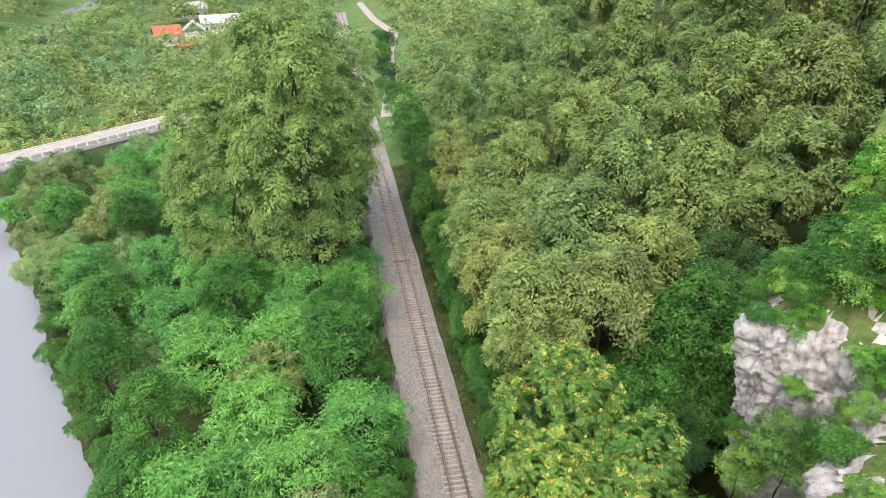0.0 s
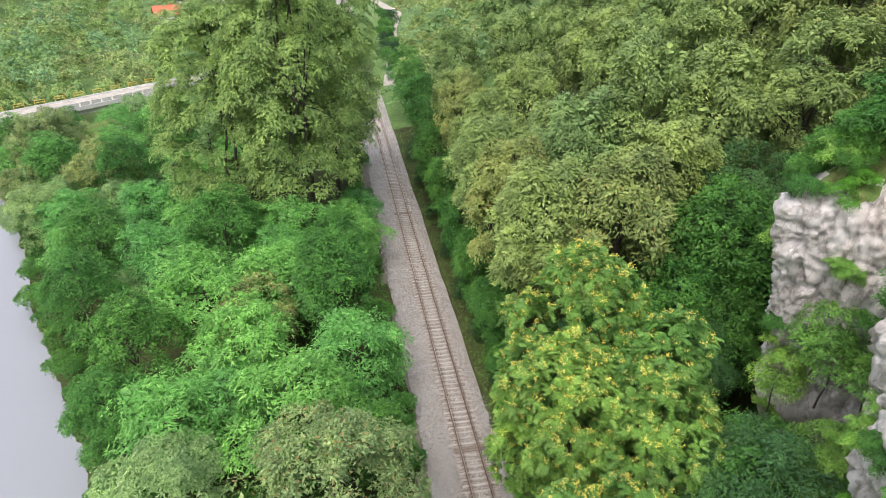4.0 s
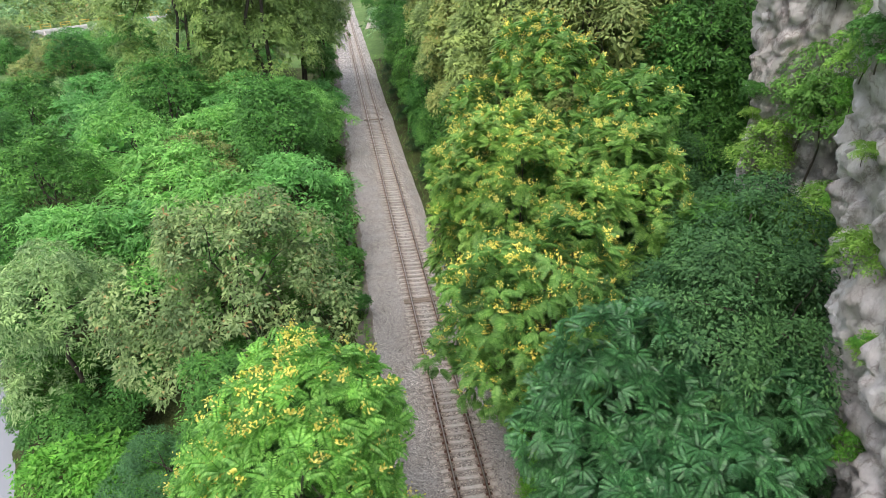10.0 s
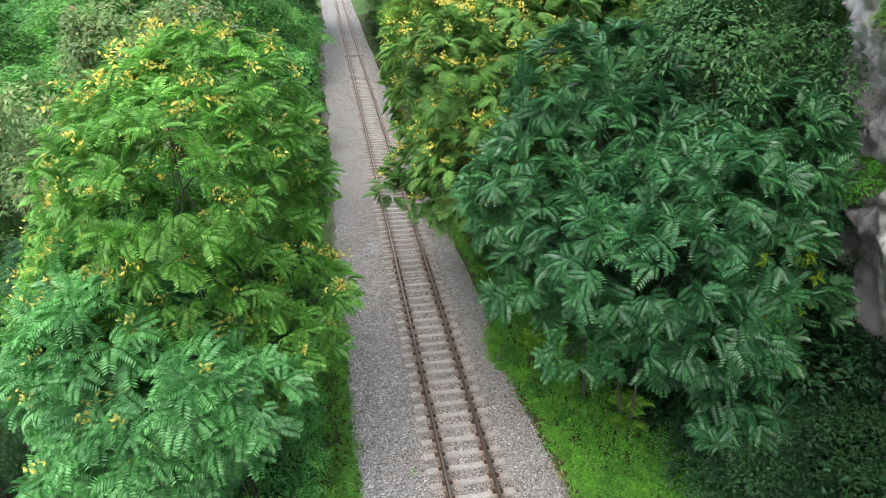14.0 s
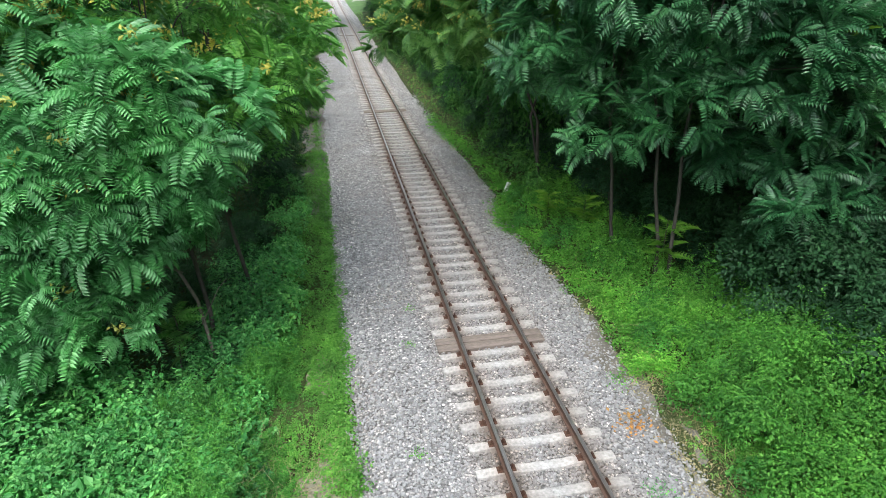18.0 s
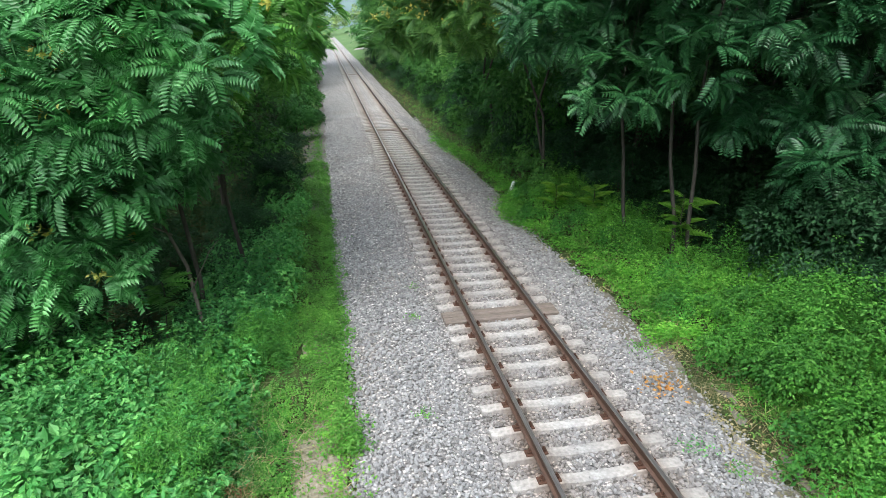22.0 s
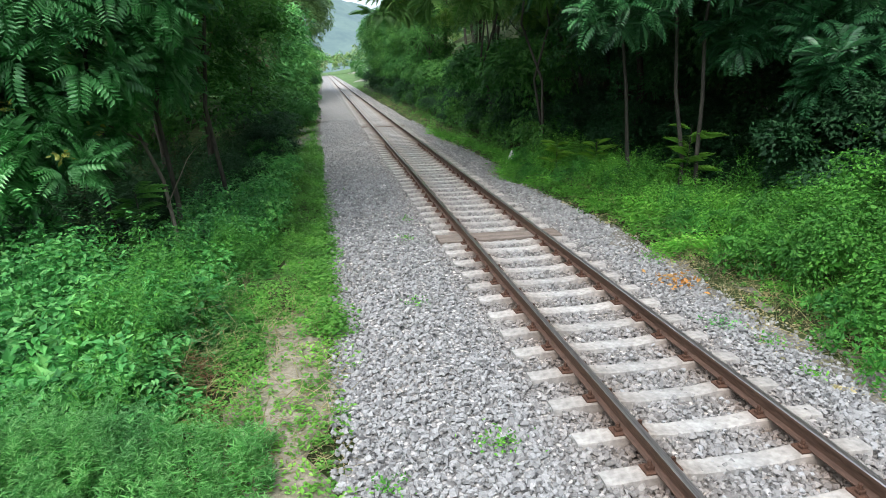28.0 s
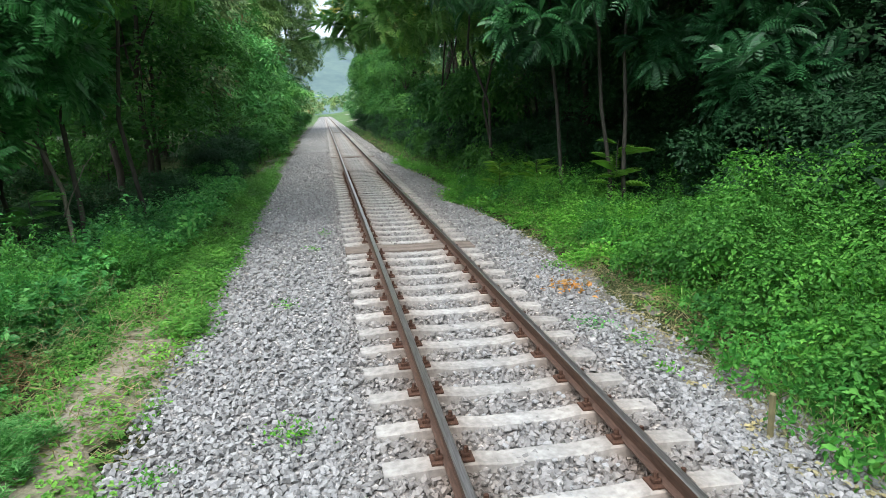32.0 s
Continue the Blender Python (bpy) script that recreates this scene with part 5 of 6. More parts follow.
herbs("weeds", "low fresh green weeds along the ballast edge", M_WEED, [(2.9, 4.0, -1.5, 10, 4, 0.24), (3.8, 4.9, -2, 5.2, 0.45, 0.13), (4.0, 4.9, 5.0, 11, 2.3, 0.22), (3.0, 4.75, 5.0, 12, 4, 0.34), (3.2, 4.7, 12, 26, 7, 0.5), (2.2, 3.9, 26, 110, 6, 0.6), (11.0, 12.4, 16, 45, 2.5, 0.5), (10.9, 12.2, 45, 120, 2, 0.5), (11.1, 12.4, -4, 9, 1.6, 0.2), (10.5, 11.6, 14.6, 17.4, 1.0, 0.4)], 11000, 13, 0.055, 62)
herbs("herbs", "bank of fresh green herbs beside the track", M_HERB, [(11.65, 16.0, 2.5, 9.0, 6, 0.85), (11.3, 14.2, 8, 19, 4, 1.0), (11.25, 14.2, -3, 3.0, 3, 0.6)], 5600, 18, 0.07, 63)
herbs("nettles", "tall green nettles on the bank", M_NETTLE, [(11.8, 16.5, 0.5, 6.0, 5, 1.9), (11.5, 13.6, -3, 2.2, 4, 0.9), (13.5, 17.5, 5, 10, 3, 1.3), (12.2, 14.5, 10, 18, 2, 1.1)], 3800, 28, 0.066, 66)
herbs("tall_weeds", "tall feathery light green weeds on the verge", M_FEATHER, [(1.6, 4.2, -2.2, 2.2, 6, 1.0), (1.2, 3.2, 1.2, 2.8, 2, 1.1)], 1400, 70, 0.075, 64, tv=NARROW_V, droop=-0.5, lean=0.12)
herbs("nettles", "tall green nettles among the brambles", M_NETTLE, [(0.2, 3.3, 2.4, 8.0, 6, 1.25), (2.2, 3.8, 3.8, 10, 4, 0.95)], 2100, 34, 0.07, 68, tv=LONG_V, lean=0.12)
patch_of("tall_grass", "tufts of long green grass at the edge of the ballast", M_GRASS, [(10.8, 12.6, -4.0, 1.6, 5, 0.5), (11.5, 12.6, 1.0, 4.0, 3, 0.4)], 4200, 0.34, 70, 0.6, BLADE_V, BLADE_F, 0.5, "grass", 0.9, 1.2)
patch_of("dry_grass", "dry brown stalks at the ballast edge", M_DRY, [(3.2, 4.9, 1.5, 6.5, 3, 0.2), (10.7, 12.2, -3.0, 7.0, 5, 0.2), (3.0, 4.2, 24, 60, 2, 0.2), (10.9, 11.8, 25, 70, 3, 0.2)], 7000, 0.28, 65, 0.3, BLADE_V, BLADE_F, 0.5, "grass", 0.9, 0.2)


def verge(name, x0, x1, y0, y1, label, seed, mat):
    """A strip of bare earth with ragged edges, running out over the edge of the ballast."""
    V = []
    ys = np.arange(y0, y1, 0.35 if y1 < 20 else 0.8)
    for y in ys:
        w = min(1.0, (y - y0) / 2 + 0.1, (y1 - y) / 2 + 0.1)
        a, b = x0 + 0.6 * noise.noise((seed, y * 0.6, 0)) + 0.2 * noise.noise((seed, y * 2.1, 4)), x1 + 0.35 * noise.noise((seed + 9, y * 0.8, 0)) + 0.2 * noise.noise((seed, y * 2.5, 8))
        m = (a + b) / 2
        a, b = m + (a - m) * w, m + (b - m) * w
        for u in np.linspace(0, 1, 8):
            x = a + (b - a) * u
            top = max(float(land(x, y)), float(ballast_z(x, y)))
            V.append((x, y, top + (0.004 if 0.1 < u < 0.9 else -0.06) + 0.03 * noise.noise((x * 3, y * 3, 1))))
    i = np.arange(len(V)).reshape(-1, 8)
    F = np.stack([i[:-1, :-1], i[:-1, 1:], i[1:, 1:], i[1:, :-1]], -1).reshape(-1, 4)
    return tagged(new(name, mesh_np(name, V, F, mat, True)), label, "path", kind="structure")


M_EARTH = surface("trodden brown earth", [(0.10, 0.095, 0.07), (0.155, 0.14, 0.12), (0.22, 0.20, 0.18)], 1.3, 0.95, 0.5, 18.0)
M_DUST = surface("dry pinkish dust", [(0.15, 0.15, 0.085), (0.25, 0.222, 0.165), (0.34, 0.295, 0.24)], 2.2, 0.95, 0.6, 22.0)
verge("path", 3.3, 4.75, 18, 130, "trodden brown earth path beside the ballast", 1, M_EARTH)
verge("verge", 3.7, 4.8, -2, 9, "bare dry earth at the edge of the ballast", 2, M_DUST)
verge("verge", 10.65, 11.4, -3, 9.5, "bare grey-brown earth with dead stalks at the edge of the ballast", 3, M_EARTH)


def thicket(name, label, mat, mounds, tufts, leaves, leaf, radius, seed, tv=LEAF_V, upward=0.7, dome=0.6):
    """Leafy mounds standing on the ground, with dark gaps between the sprays. mounds: x, y, height, radius."""
    r = np.random.default_rng(seed)
    lobes = []
    for x, y, h, rad in mounds:
        lobes.append((x, y, float(land(x, y)) + h * 0.3, rad, rad, h * 0.7))
        for k in range(5):
            a, q = r.uniform(0, 6.28), r.uniform(0.45, 0.9)
            lobes.append((x + rad * q * math.cos(a), y + rad * q * math.sin(a), float(land(x, y)) + h * r.uniform(0.3, 0.75), rad * 0.38, rad * 0.38, h * 0.3))
    me = crown_mesh(name, lobes, mat, seed, tufts, leaves, leaf, radius, low=-0.2, inner=0.35, fill=tufts, tv=tv, upward=upward, dome=dome, ruffle=0.45)
    return tagged(new(name, me), label, "undergrowth", kind="stuff")


thicket("nettles", "tall leafy thicket of nettles and weeds on the bank", M_THICK,
        ((12.5, 4.0, 1.3, 0.9), (13.5, 4.4, 1.9, 1.1), (12.3, 2.6, 1.0, 0.9), (13.6, 2.6, 1.6, 1.1), (14.9, 4.0, 2.0, 1.3), (12.0, 5.4, 0.8, 0.7), (13.2, 6.2, 1.0, 1.0), (12.1, 1.0, 0.8, 0.9), (13.3, 0.8, 1.3, 1.1), (12.0, -0.8, 0.8, 0.9), (14.8, 6.4, 1.2, 1.2), (16.2, 5.2, 1.6, 1.3)),
        2000, 34, 0.068, 0.2, 81)
thicket("herbs", "low bright green herbs covering the bank", M_HERB,
        ((13.6, 7.4, 0.5, 1.0), (15.2, 7.2, 0.6, 1.1), (12.6, 8.0, 0.45, 0.7), (14.4, 8.6, 0.5, 1.0), (16.4, 6.8, 0.7, 1.0), (12.7, 9.6, 0.5, 0.7), (13.6, 5.6, 0.9, 0.8)),
        700, 26, 0.066, 0.2, 87)
thicket("dark_weeds", "blue-green straggling weeds at the foot of the bank", M_NETTLE,
        ((10.98, 0.9, 0.45, 0.36), (11.0, 0.2, 0.5, 0.4), (10.95, -0.6, 0.5, 0.42), (11.1, 1.7, 0.45, 0.38), (11.25, 2.5, 0.5, 0.36), (11.5, 0.9, 0.6, 0.5), (11.4, -0.2, 0.6, 0.6), (11.6, 2.0, 0.5, 0.5), (11.7, 3.2, 0.45, 0.45), (12.1, 7.4, 0.6, 0.6), (12.6, 8.6, 0.8, 0.7), (11.4, 15.2, 0.5, 0.6), (12.0, 13.2, 0.9, 0.8), (12.6, 11.2, 0.9, 0.8), (11.9, 16.8, 0.8, 0.7)),
        900, 26, 0.06, 0.17, 82)
thicket("brambles", "arching bramble thicket with dark gaps on the verge", M_BRAM,
        ((2.2, 3.4, 0.95, 0.8), (1.4, 4.4, 1.3, 1.0), (0.4, 5.6, 1.6, 1.1), (-0.8, 6.4, 1.9, 1.2), (0.6, 3.2, 1.2, 1.0), (-0.6, 4.4, 1.6, 1.1), (1.6, 6.2, 1.2, 0.8), (2.6, 5.4, 0.9, 0.6), (-2.0, 5.4, 2.0, 1.3), (1.0, 1.6, 1.1, 1.0), (-0.6, 2.6, 1.3, 1.0), (2.5, 7.4, 0.9, 0.6), (-2.2, 8.0, 2.4, 1.2), (-0.2, 7.8, 1.9, 0.9)),
        1500, 24, 0.12, 0.26, 83)
thicket("nettles", "green weeds growing at the foot of the trees", M_BRAM,
        ((3.2, 9.6, 0.7, 0.6), (3.4, 11.2, 0.8, 0.6), (3.1, 12.6, 1.0, 0.7), (3.4, 14.2, 0.9, 0.6), (3.0, 15.8, 1.2, 0.8), (3.3, 17.6, 1.0, 0.7), (2.9, 19.6, 1.4, 0.9), (2.2, 9.4, 0.9, 0.6), (2.1, 11.0, 1.1, 0.7)),
        560, 22, 0.085, 0.2, 85)
qh = random.Random(47)
thicket("bank_growth", "rank green growth climbing the bank under the trees", M_HEDGE,
        [(12.35 + qh.uniform(-0.2, 0.5) + 0.012 * y, y, qh.uniform(0.9, 1.9), qh.uniform(0.7, 1.1)) for y in np.arange(17.5, 62, 1.5)],
        1500, 24, 0.13, 0.3, 86)
herbs("dead_dock", "dead red-brown dock stalks on the verge", M_DOCK, [(2.75, 3.45, 2.6, 4.0, 1, 0.75)], 150, 16, 0.06, 84, tv=NARROW_V, droop=-0.3, lean=0.2)


def twigs(name, label, boxes, count, seed):
    """Dead branching stalks lying and leaning over the ground."""
    r = np.random.default_rng(seed)
    B = np.array(boxes, float)[r.integers(0, len(boxes), count)]
    x, y = B[:, 0] + (B[:, 1] - B[:, 0]) * r.random(count), B[:, 2] + (B[:, 3] - B[:, 2]) * r.random(count)
    z = land(x, y) + B[:, 4] * r.random(count)
    tv = np.array([(0, 0.006, 0), (0, -0.006, 0), (1, 0, 0.12), (0.5, 0.004, 0.08), (0.5, -0.004, 0.08), (0.8, 0.3, 0.1), (0.35, 0.004, 0.05), (0.35, -0.004, 0.05), (0.6, -0.25, 0.16)])
    tf = np.array([(0, 1, 2), (3, 4, 5), (6, 7, 8)])
    V, F = place_leaves(np.stack([x, y, z], -1), r.normal(size=(count, 3)) * (1, 1, 0.25) + (0, 0, 0.25), unit(r.normal(size=(count, 3)) * 0.6 + (0, 0, 1)), r.uniform(0.15, 0.6, count), tv, tf)
    return tagged(new(name, mesh_np(name, V, F, M_DRY)), label, "twigs", kind="stuff")


twigs("dry_twigs", "dead grey-brown twigs tangled at the edge of the weeds", [(3.0, 4.6, 1.5, 6.0, 0.25), (2.4, 3.6, 3.0, 6.5, 0.5), (10.7, 12.4, -1.0, 7.5, 0.2), (11.3, 13.0, 7, 14, 0.4)], 1300, 69)

def fringe(name, label, mat, edge, spread, y0, y1, plants, leaves, leaf, height, seed):
    """Low weeds straggling along the edge of the ballast."""
    r = np.random.default_rng(seed)
    y = y0 + (y1 - y0) * r.random(plants) ** 1.5
    clump = np.array([noise.noise((seed, q * 0.9, 0)) for q in y])
    x = edge(y) + r.normal(size=plants) * spread + 0.15 * clump
    z = np.maximum(land(x, y), ballast_z(x, y))
    h = height * r.uniform(0.4, 1.3, plants) * (0.8 + clump)
    P = np.stack([x, y, z], -1)[:, None] + r.normal(size=(plants, leaves, 3)) * np.array((0.07, 0.07, 0)) + (h[:, None] * r.random((plants, leaves)))[..., None] * np.array((0, 0, 1.0))
    a = r.uniform(0, 2 * np.pi, (plants, leaves))
    A = np.stack([np.cos(a), np.sin(a), r.normal(size=a.shape) * 0.3], -1)
    N = unit(np.array((0, 0, 1.0)) + r.normal(size=A.shape) * 0.35)
    V, F = place_leaves(P.reshape(-1, 3), A.reshape(-1, 3), N.reshape(-1, 3), leaf * r.uniform(0.6, 1.4, plants * leaves), LEAF_V, LEAF_F)
    return tagged(new(name, mesh_np(name, V, F, mat)), label, "weeds", kind="stuff")


fringe("edge_weeds", "low green weeds creeping over the edge of the ballast", M_WEED, lambda y: bed_left(y) - 0.27, 0.14, 4.5, 70, 1500, 12, 0.07, 0.2, 91)
fringe("edge_weeds", "low yellow-green weeds creeping over the edge of the ballast", M_WEED, lambda y: bed_left(y) - 0.4, 0.22, -2, 5, 260, 10, 0.06, 0.1, 92)
fringe("edge_weeds", "green weeds creeping over the edge of the ballast", M_HERB, lambda y: bed_right(y) + 0.25, 0.22, 6.5, 32, 1500, 13, 0.08, 0.4, 93)
fringe("dry_litter", "dry brown stalks and leaves at the edge of the ballast", M_DRY, lambda y: bed_right(y) + 0.05, 0.3, -2, 30, 500, 8, 0.06, 0.06, 94)
twigs("dry_twigs", "pale dead stalks lying on the bare earth", [(10.5, 11.3, 0.0, 5.5, 0.06), (11.0, 11.8, 5, 10, 0.1)], 700, 95)

# ---- small things by the track ----
post = tagged(new("marker_post"), "small leaning white-painted concrete marker post", "marker post")
post.location = at(11.5, 18.4, 0.0)
part("post_body", box_bm(0.16, 0.12, 0.6, (0, 0, 0.2), 0.02), M_WHITE, post)
post.rotation_euler = (0.1, 0.35, 0.3)


def sapling(x, y, h, mat, label, seed, length=0.5):
    """A young ailanthus: one thin stem with a few arching leaves."""
    root = tagged(new("sapling"), label, "young tree")
    root.location = at(x, y, 0.0)
    part_np("stem", limb_mesh("stem", bent((0, 0, -0.1), (0.05, 0.02, h), 5, 0, 0.4, seed), 0.018, 0.008, M_BARK_P, 5), root)
    r = np.random.default_rng(seed)
    n = 16
    u = r.uniform(0.35, 1.0, n)
    a = np.arange(n) * 2.4
    out = np.stack([np.cos(a), np.sin(a), r.uniform(0.1, 0.6, n)], -1)
    tv, tf = frond(9)
    V, F = place_leaves(np.stack([u * 0.05, u * 0.02, u * h], -1), out, np.tile((0, 0, 1.0), (n, 1)) + r.normal(size=(n, 3)) * 0.1, length * r.uniform(0.7, 1.2, n), tv, tf)
    part_np("leaves", mesh_np("leaves", V, F, mat), root)["kind"] = "stuff"
    return root


M_SPROUT = leaf_material("yellow-green young leaf", (0.17, 0.38, 0.04), (0.25, 0.49, 0.06), (0.34, 0.58, 0.10), 0.45, 0.5)
sapling(13.6, 10.2, 1.75, M_SPROUT, "yellow-green tree of heaven sapling under the trees", 71, 0.8)
sapling(12.1, 15.2, 1.0, M_SPROUT, "small yellow-green sapling beside the ballast", 72, 0.6)
sapling(12.9, 14.0, 1.0, M_SPROUT, "small yellow-green sapling beside the ballast", 73, 0.6)
leaner = tagged(new("leaning_tree"), "thin pale leaning tree with few leaves in the shade", "tree")
leaner.location = at(1.95, 8.9, 0.0)
part_np("trunk", limb_mesh("trunk", bent((0, 0, -0.3), (-1.1, 1.4, 5.2), 7, 0.03, 0.2, 5), 0.05, 0.025, M_BARK_L, 6), leaner)
part_np("limb", limb_mesh("limb", bent((-0.5, 0.6, 2.4), (-1.9, 0.2, 3.2), 5, 0.05, 0.3, 6), 0.02, 0.008, M_BARK_L, 5), leaner)
part_np("limb", limb_mesh("limb", bent((-0.25, 0.3, 1.2), (0.5, 0.1, 2.4), 5, 0.05, 0.3, 7), 0.016, 0.006, M_BARK_L, 5), leaner)
sapling(1.15, 9.0, 1.7, M_AIL_Y, "fresh green sapling at the foot of a tree", 74, 0.6)


def tuft(x, y, mat, label, seed, radius=0.16, leaf=0.09, count=110):
    r = np.random.default_rng(seed)
    P = r.normal(size=(count, 3)) * (radius, radius, 0.03) + (0, 0, 0.05)
    V, F = place_leaves(P, r.normal(size=(count, 3)) * (1, 1, 0.4) + (0, 0, 0.4), unit(r.normal(size=(count, 3)) * 0.5 + (0, 0, 1)), leaf * r.uniform(0.6, 1.3, count), LEAF_V, LEAF_F)
    ob = tagged(new("weed_tuft", mesh_np("weed_tuft", V, F, mat)), label, "weed", kind="stuff")
    ob.location = (x, y, float(ballast_z(x, y)) + 0.03)
    return ob


for x, y, m, rad, k in ((6.02, 5.05, M_HERB, 0.13, 60), (6.31, 1.39, M_HERB, 0.16, 120), (10.66, 6.41, M_HERB, 0.22, 160), (10.33, 2.86, M_HERB, 0.14, 70), (10.2, 2.0, M_HERB, 0.12, 60), (6.35, 8.6, M_HERB, 0.1, 50), (10.0, 3.4, M_BRAM, 0.2, 110), (5.25, 1.1, M_HERB, 0.12, 70), (6.6, 10.2, M_HERB, 0.1, 40)):
    tuft(x, y, m, "small tuft of green weeds growing in the ballast", int(x * 97 + y * 13), rad * 0.7, 0.05, int(k * 0.9))
M_ORANGE = leaf_material("dead orange leaves", (0.40, 0.17, 0.05), (0.52, 0.25, 0.08), (0.60, 0.34, 0.14), 0.2, 0.7)
tuft(10.31, 5.02, M_ORANGE, "patch of dead orange leaves on the ballast edge", 5, 0.2, 0.09, 90)
stake = tagged(new("wooden_stake"), "short weathered wooden stake beside the ballast", "stake")
stake.location = (10.49, 0.78, -0.2)
part("stake_body", box_bm(0.045, 0.045, 0.5, (0, 0, 0.2), 0.008), M_DRY, stake)
stake.rotation_euler = (0.05, -0.12, 0.2)

# ---- bridge, houses and road in the valley ----
bridge = tagged(new("road_bridge"), "concrete road bridge over the river with pale parapets", "bridge")
bridge.matrix_world = pose(-45, 136, 0, 0, 0, math.degrees(math.atan2(0.63, 0.775)))
part("deck", box_bm(84, 7.6, 0.5, (-10, 0, 4.05), 0.05), M_BRIDGE, bridge)
part("roadway", box_bm(84, 6.0, 0.08, (-10, 0, 4.34), 0.01), M_ROAD, bridge)
for gy in (-2.6, 0.0, 2.6):
    part("girder", box_bm(82, 0.5, 1.0, (-10, gy, 3.3), 0.05), M_BRIDGE, bridge)
for i, px in enumerate((-46, -31, -16, -1, 14, 28)):
    part("pier", box_bm(1.2, 6.4, 7.6, (px, 0, -1.0), 0.15), M_BRIDGE, bridge)
for gy in (-3.65, 3.65):
    part("kerb", box_bm(84, 0.3, 0.35, (-10, gy, 4.45), 0.03), M_BRIDGE, bridge)
PANEL = box_bm(1.75, 0.10, 0.75, (0, 0, 0.42), 0.03)
PANEL_ME = bpy.data.meshes.new("parapet_panel")
PANEL.to_mesh(PANEL_ME)
PANEL_ME.materials.append(M_BRIDGE)
for i in range(40):
    ob = part_np("parapet_panel", PANEL_ME, bridge)
    ob.location = (-51 + i * 2.08, -3.65, 4.6)


def yellow_rail(x):
    bm = box_bm(1.9, 0.07, 0.1, (0, 0, 0.95), 0.01)
    box_bm(1.9, 0.07, 0.1, (0, 0, 0.5), 0.01, bm)
    for sx in (-0.9, 0.9):
        box_bm(0.1, 0.1, 1.0, (sx, 0, 0.5), 0.01, bm)
    ob = part("railing", bm, M_YELLOW, bridge, "yellow-painted steel railing")
    ob.location = (x, 3.65, 4.6)


for i in range(22):
    yellow_rail(-50 + i * 3.7)


def house(name, x, y, w, d, h, rise, turn, wall, roof, label):
    root = tagged(new(name), label, "house")
    root.matrix_world = pose(x, y, float(land(x, y)) - 0.3, 0, 0, turn)
    part("wall", box_bm(w, d, h, (0, 0, h / 2), 0.03), wall, root)
    bm = bmesh.new()
    e = 0.5
    pts = [(-w / 2 - e, -d / 2 - e, h), (w / 2 + e, -d / 2 - e, h), (w / 2 + e, d / 2 + e, h), (-w / 2 - e, d / 2 + e, h), (-w / 2 - e, 0, h + rise), (w / 2 + e, 0, h + rise)]
    v = [bm.verts.new(p) for p in pts] + [bm.verts.new((p[0], p[1], p[2] + 0.2)) for p in pts]
    for f in ((0, 1, 5, 4), (2, 3, 4, 5), (6, 7, 11, 10), (8, 9, 10, 11), (0, 6, 10, 4), (3, 9, 10, 4), (1, 7, 11, 5), (2, 8, 11, 5), (0, 1, 7, 6), (3, 2, 8, 9)):
        bm.faces.new([v[i] for i in f])
    bmesh.ops.recalc_face_normals(bm, faces=bm.faces)
    part("roof", bm, roof, root)
    part("chimney", box_bm(0.6, 0.6, 1.6, (w * 0.2, d * 0.12, h + rise), 0.03), M_TILE, root)
    for i in range(max(2, int(w // 3))):
        wx = -w / 2 + w * (i + 0.5) / max(2, int(w // 3))
        win = part("window", box_bm(1.1, 0.1, 1.3, (wx, -d / 2 - 0.03, h * 0.55), 0.02), M_WHITE, root)
        part("pane", box_bm(0.9, 0.06, 1.1, (wx, -d / 2 - 0.07, h * 0.55)), M_PANE, win)
    part("door", box_bm(1.0, 0.1, 2.1, (w / 2 + 0.03, 0, 1.1), 0.02, turn=math.pi / 2), M_WOOD, root)
    return root


house("house", -63, 273, 10, 8, 4.2, 3.4, 20, M_WALL, M_TILE, "house with a red tiled roof and pale walls")
house("house", -53, 276, 7, 8, 5.0, 3.6, 100, M_WALL, M_METALROOF, "gabled house with a grey roof")
house("house", -46, 300, 16, 9, 4.5, 3.0, 15, M_WALL, M_METALROOF, "long white house with a pale sheet roof")
house("house", -66, 345, 16, 9, 4.5, 3.0, 10, M_WALL, M_METALROOF, "white house with a pale sheet roof")
house("shed", -52, 258, 9, 5, 2.6, 1.2, 15, M_WALL, M_TILE, "low shed with a faded red roof")


def ribbon(name, pts, width, label, lift=0.12):
    V = []
    fine = []
    for (a, b) in zip(pts, pts[1:]):
        fine += [Vector(a).lerp(Vector(b), i / 12) for i in range(12)]
    fine.append(Vector(pts[-1]))
    for i, p in enumerate(fine):
        d = (fine[min(i + 1, len(fine) - 1)] - fine[max(i - 1, 0)]).normalized()
        s = Vector((d.y, -d.x)) * width / 2
        for k in (-1, -0.33, 0.33, 1):
            c = p + s * k
            V.append((c.x, c.y, float(land(c.x, c.y)) + lift + (0.05 if abs(k) < 0.5 else 0)))
    i = np.arange(len(V)).reshape(-1, 4)
    F = np.stack([i[:-1, :-1], i[:-1, 1:], i[1:, 1:], i[1:, :-1]], -1).reshape(-1, 4)
    return tagged(new(name, mesh_np(name, V, F, M_ROAD, True)), label, "road", kind="structure")


ribbon("road", [(13.5, 150), (18, 183), (22, 223), (27.5, 254), (22.5, 300), (20, 360)], 3.2, "pale unpaved road beside the track")
ribbon("road", [(-26, 151.5), (-12, 160), (0, 166)], 6.0, "pale road leading from the bridge to the crossing", 0.5)


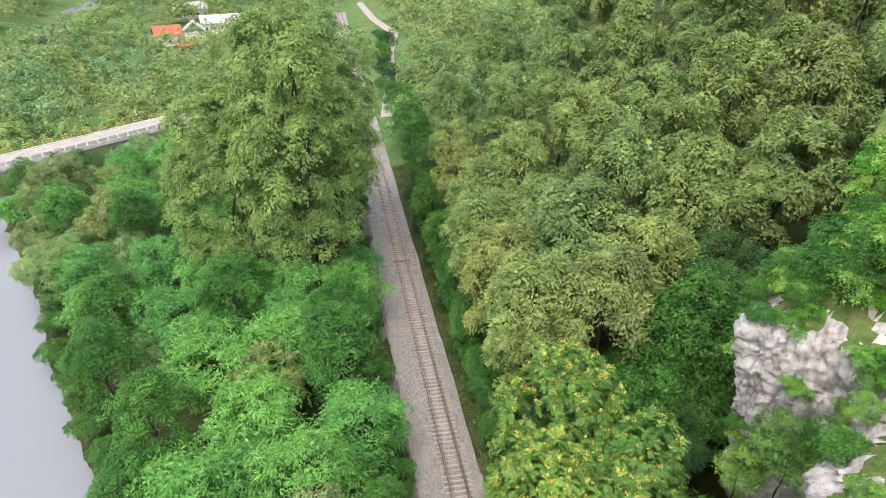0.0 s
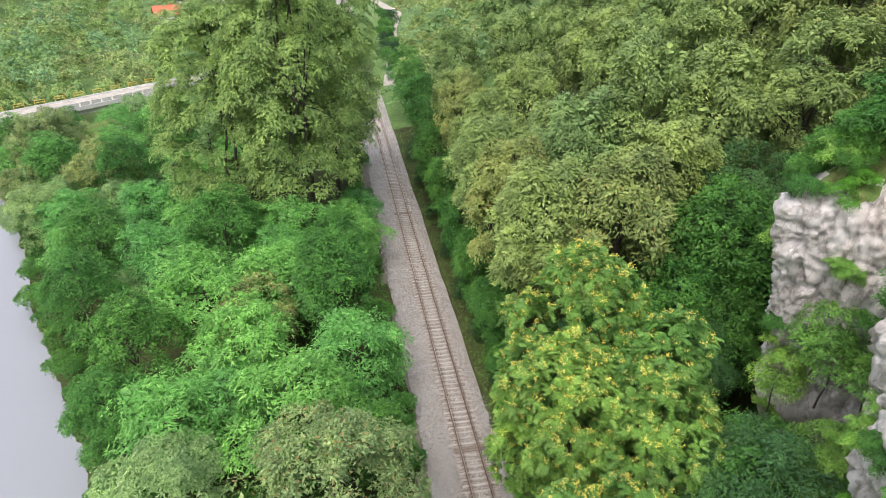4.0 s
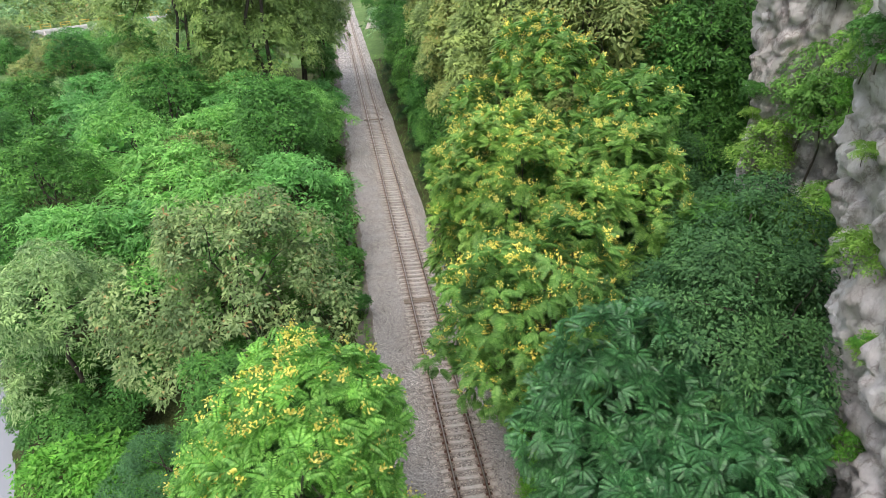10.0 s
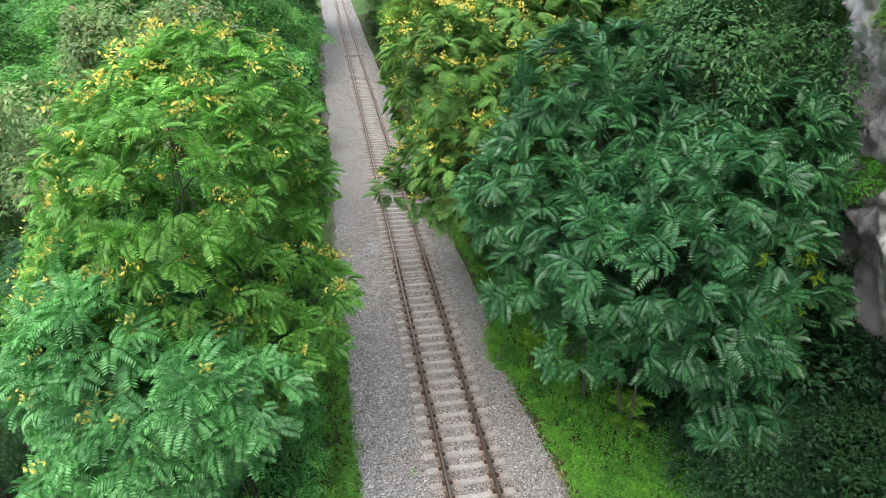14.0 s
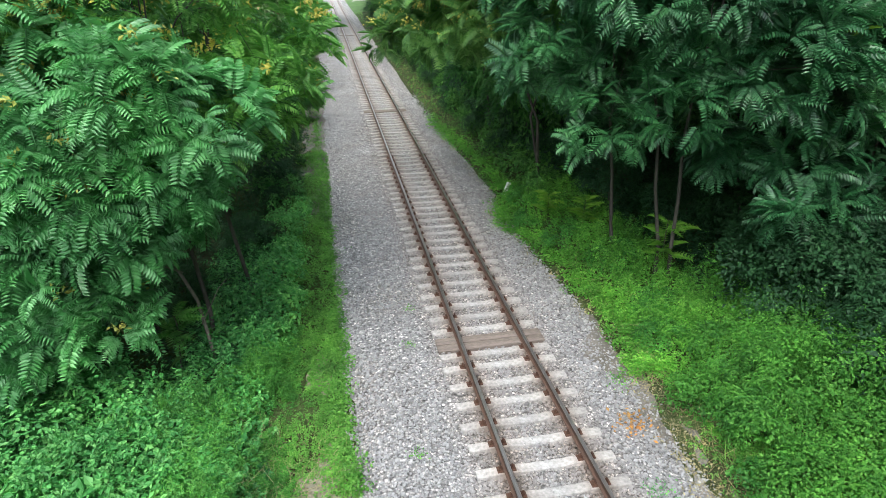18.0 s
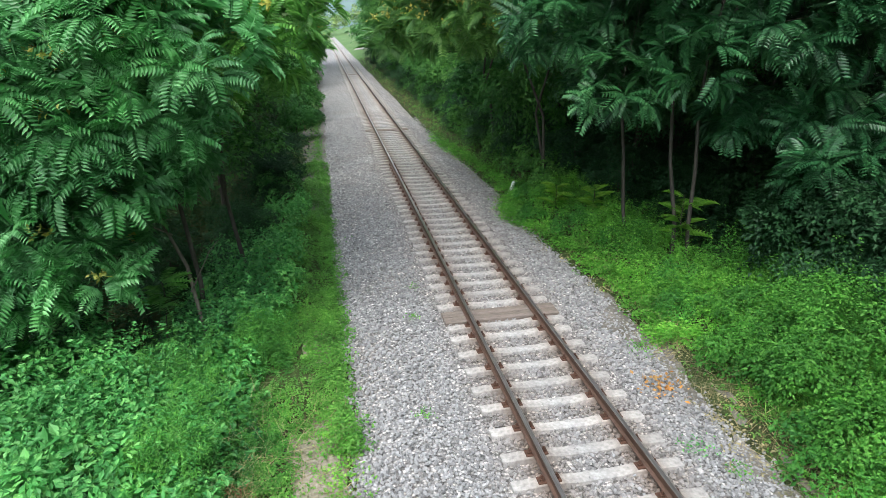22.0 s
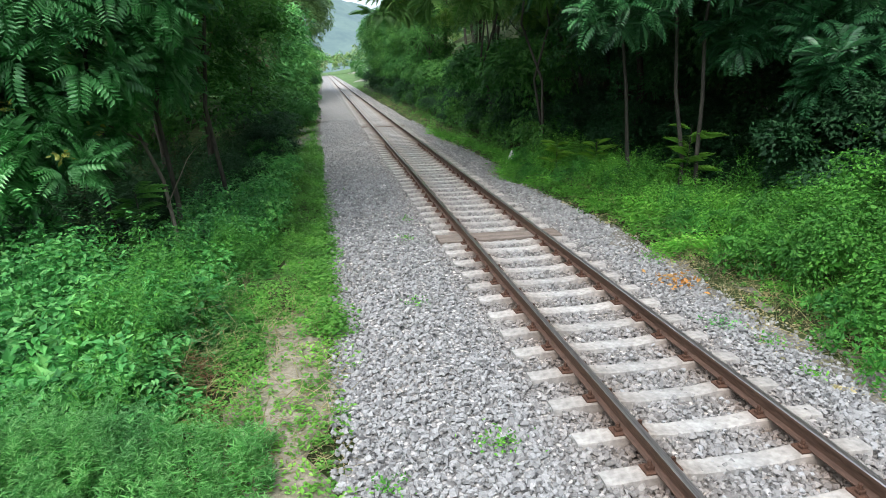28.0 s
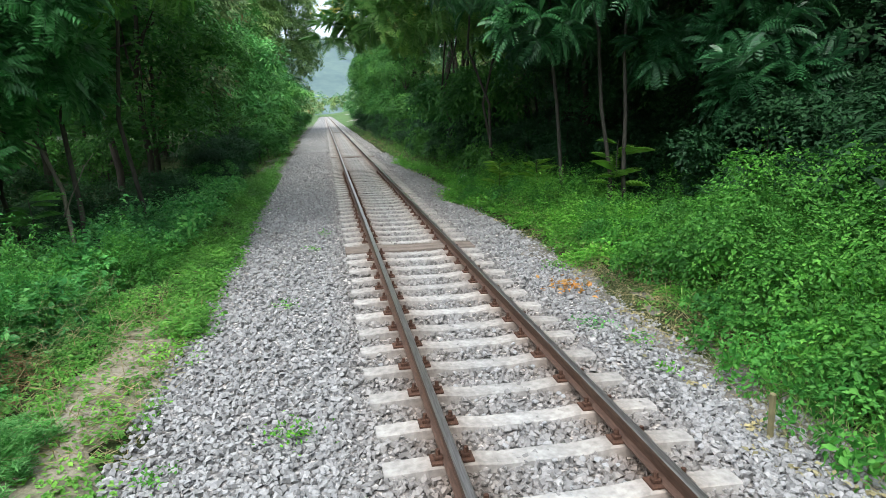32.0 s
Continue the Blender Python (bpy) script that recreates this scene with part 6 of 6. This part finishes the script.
# ---- a parked car by the far road ----
car = tagged(new("car"), "small white car parked on the valley road", "car")
car.matrix_world = pose(26.5, 258.0, float(land(26.5, 258.0)) + 0.18, 0, 0, 8)
part("body", box_bm(1.7, 4.1, 0.6, (0, 0, 0.65), 0.12), M_WHITE, car)
part("cabin", box_bm(1.5, 2.1, 0.55, (0, -0.2, 1.2), 0.16), M_PANE, car)
part("roof", box_bm(1.35, 1.5, 0.08, (0, -0.2, 1.5), 0.03), M_WHITE, car)
for wx in (-0.8, 0.8):
    for wy in (-1.3, 1.3):
        bm = bmesh.new()
        bmesh.ops.create_cone(bm, cap_ends=True, segments=14, radius1=0.32, radius2=0.32, depth=0.2, matrix=Matrix.Translation((wx, wy, 0.32)) @ Matrix.Rotation(math.pi / 2, 4, "Y"))
        part("wheel", bm, M_PANE, car)


# ---- single loose stones lying on the ballast nearest the line's start ----
def stone_mesh(seed):
    r = random.Random(seed)
    bm = bmesh.new()
    bmesh.ops.create_icosphere(bm, subdivisions=1, radius=0.5)
    for v in bm.verts:
        v.co *= r.uniform(0.75, 1.2)
        for axis in (Vector((0.8, 0.3, 0.5)).normalized(), Vector((-0.5, 0.6, 0.6)).normalized()):
            d = v.co.dot(axis)
            if d > 0.34:
                v.co -= axis * (d - 0.34)
        v.co.z *= 0.62
    me = bpy.data.meshes.new("ballast_stone")
    bm.to_mesh(me)
    bm.free()
    me.materials.append(M_STONE)
    return me


STONE_KINDS = [stone_mesh(k) for k in range(10)]
q = random.Random(15)
for i in range(300):
    y = -0.6 + 4.2 * q.random() ** 1.5
    x = q.choice((q.uniform(5.05, 7.2), q.uniform(7.85, 8.9), q.uniform(9.6, 10.1)))
    s = part_np("ballast_stone", STONE_KINDS[i % 10], bed)
    s.location = (x, y, float(ballast_z(x, y)) + 0.02)
    s.rotation_euler = (q.uniform(-0.4, 0.4), q.uniform(-0.4, 0.4), q.uniform(0, 6.28))
    k = q.uniform(0.035, 0.07)
    s.scale = (k * q.uniform(1.0, 1.5), k, k * q.uniform(0.8, 1.2))
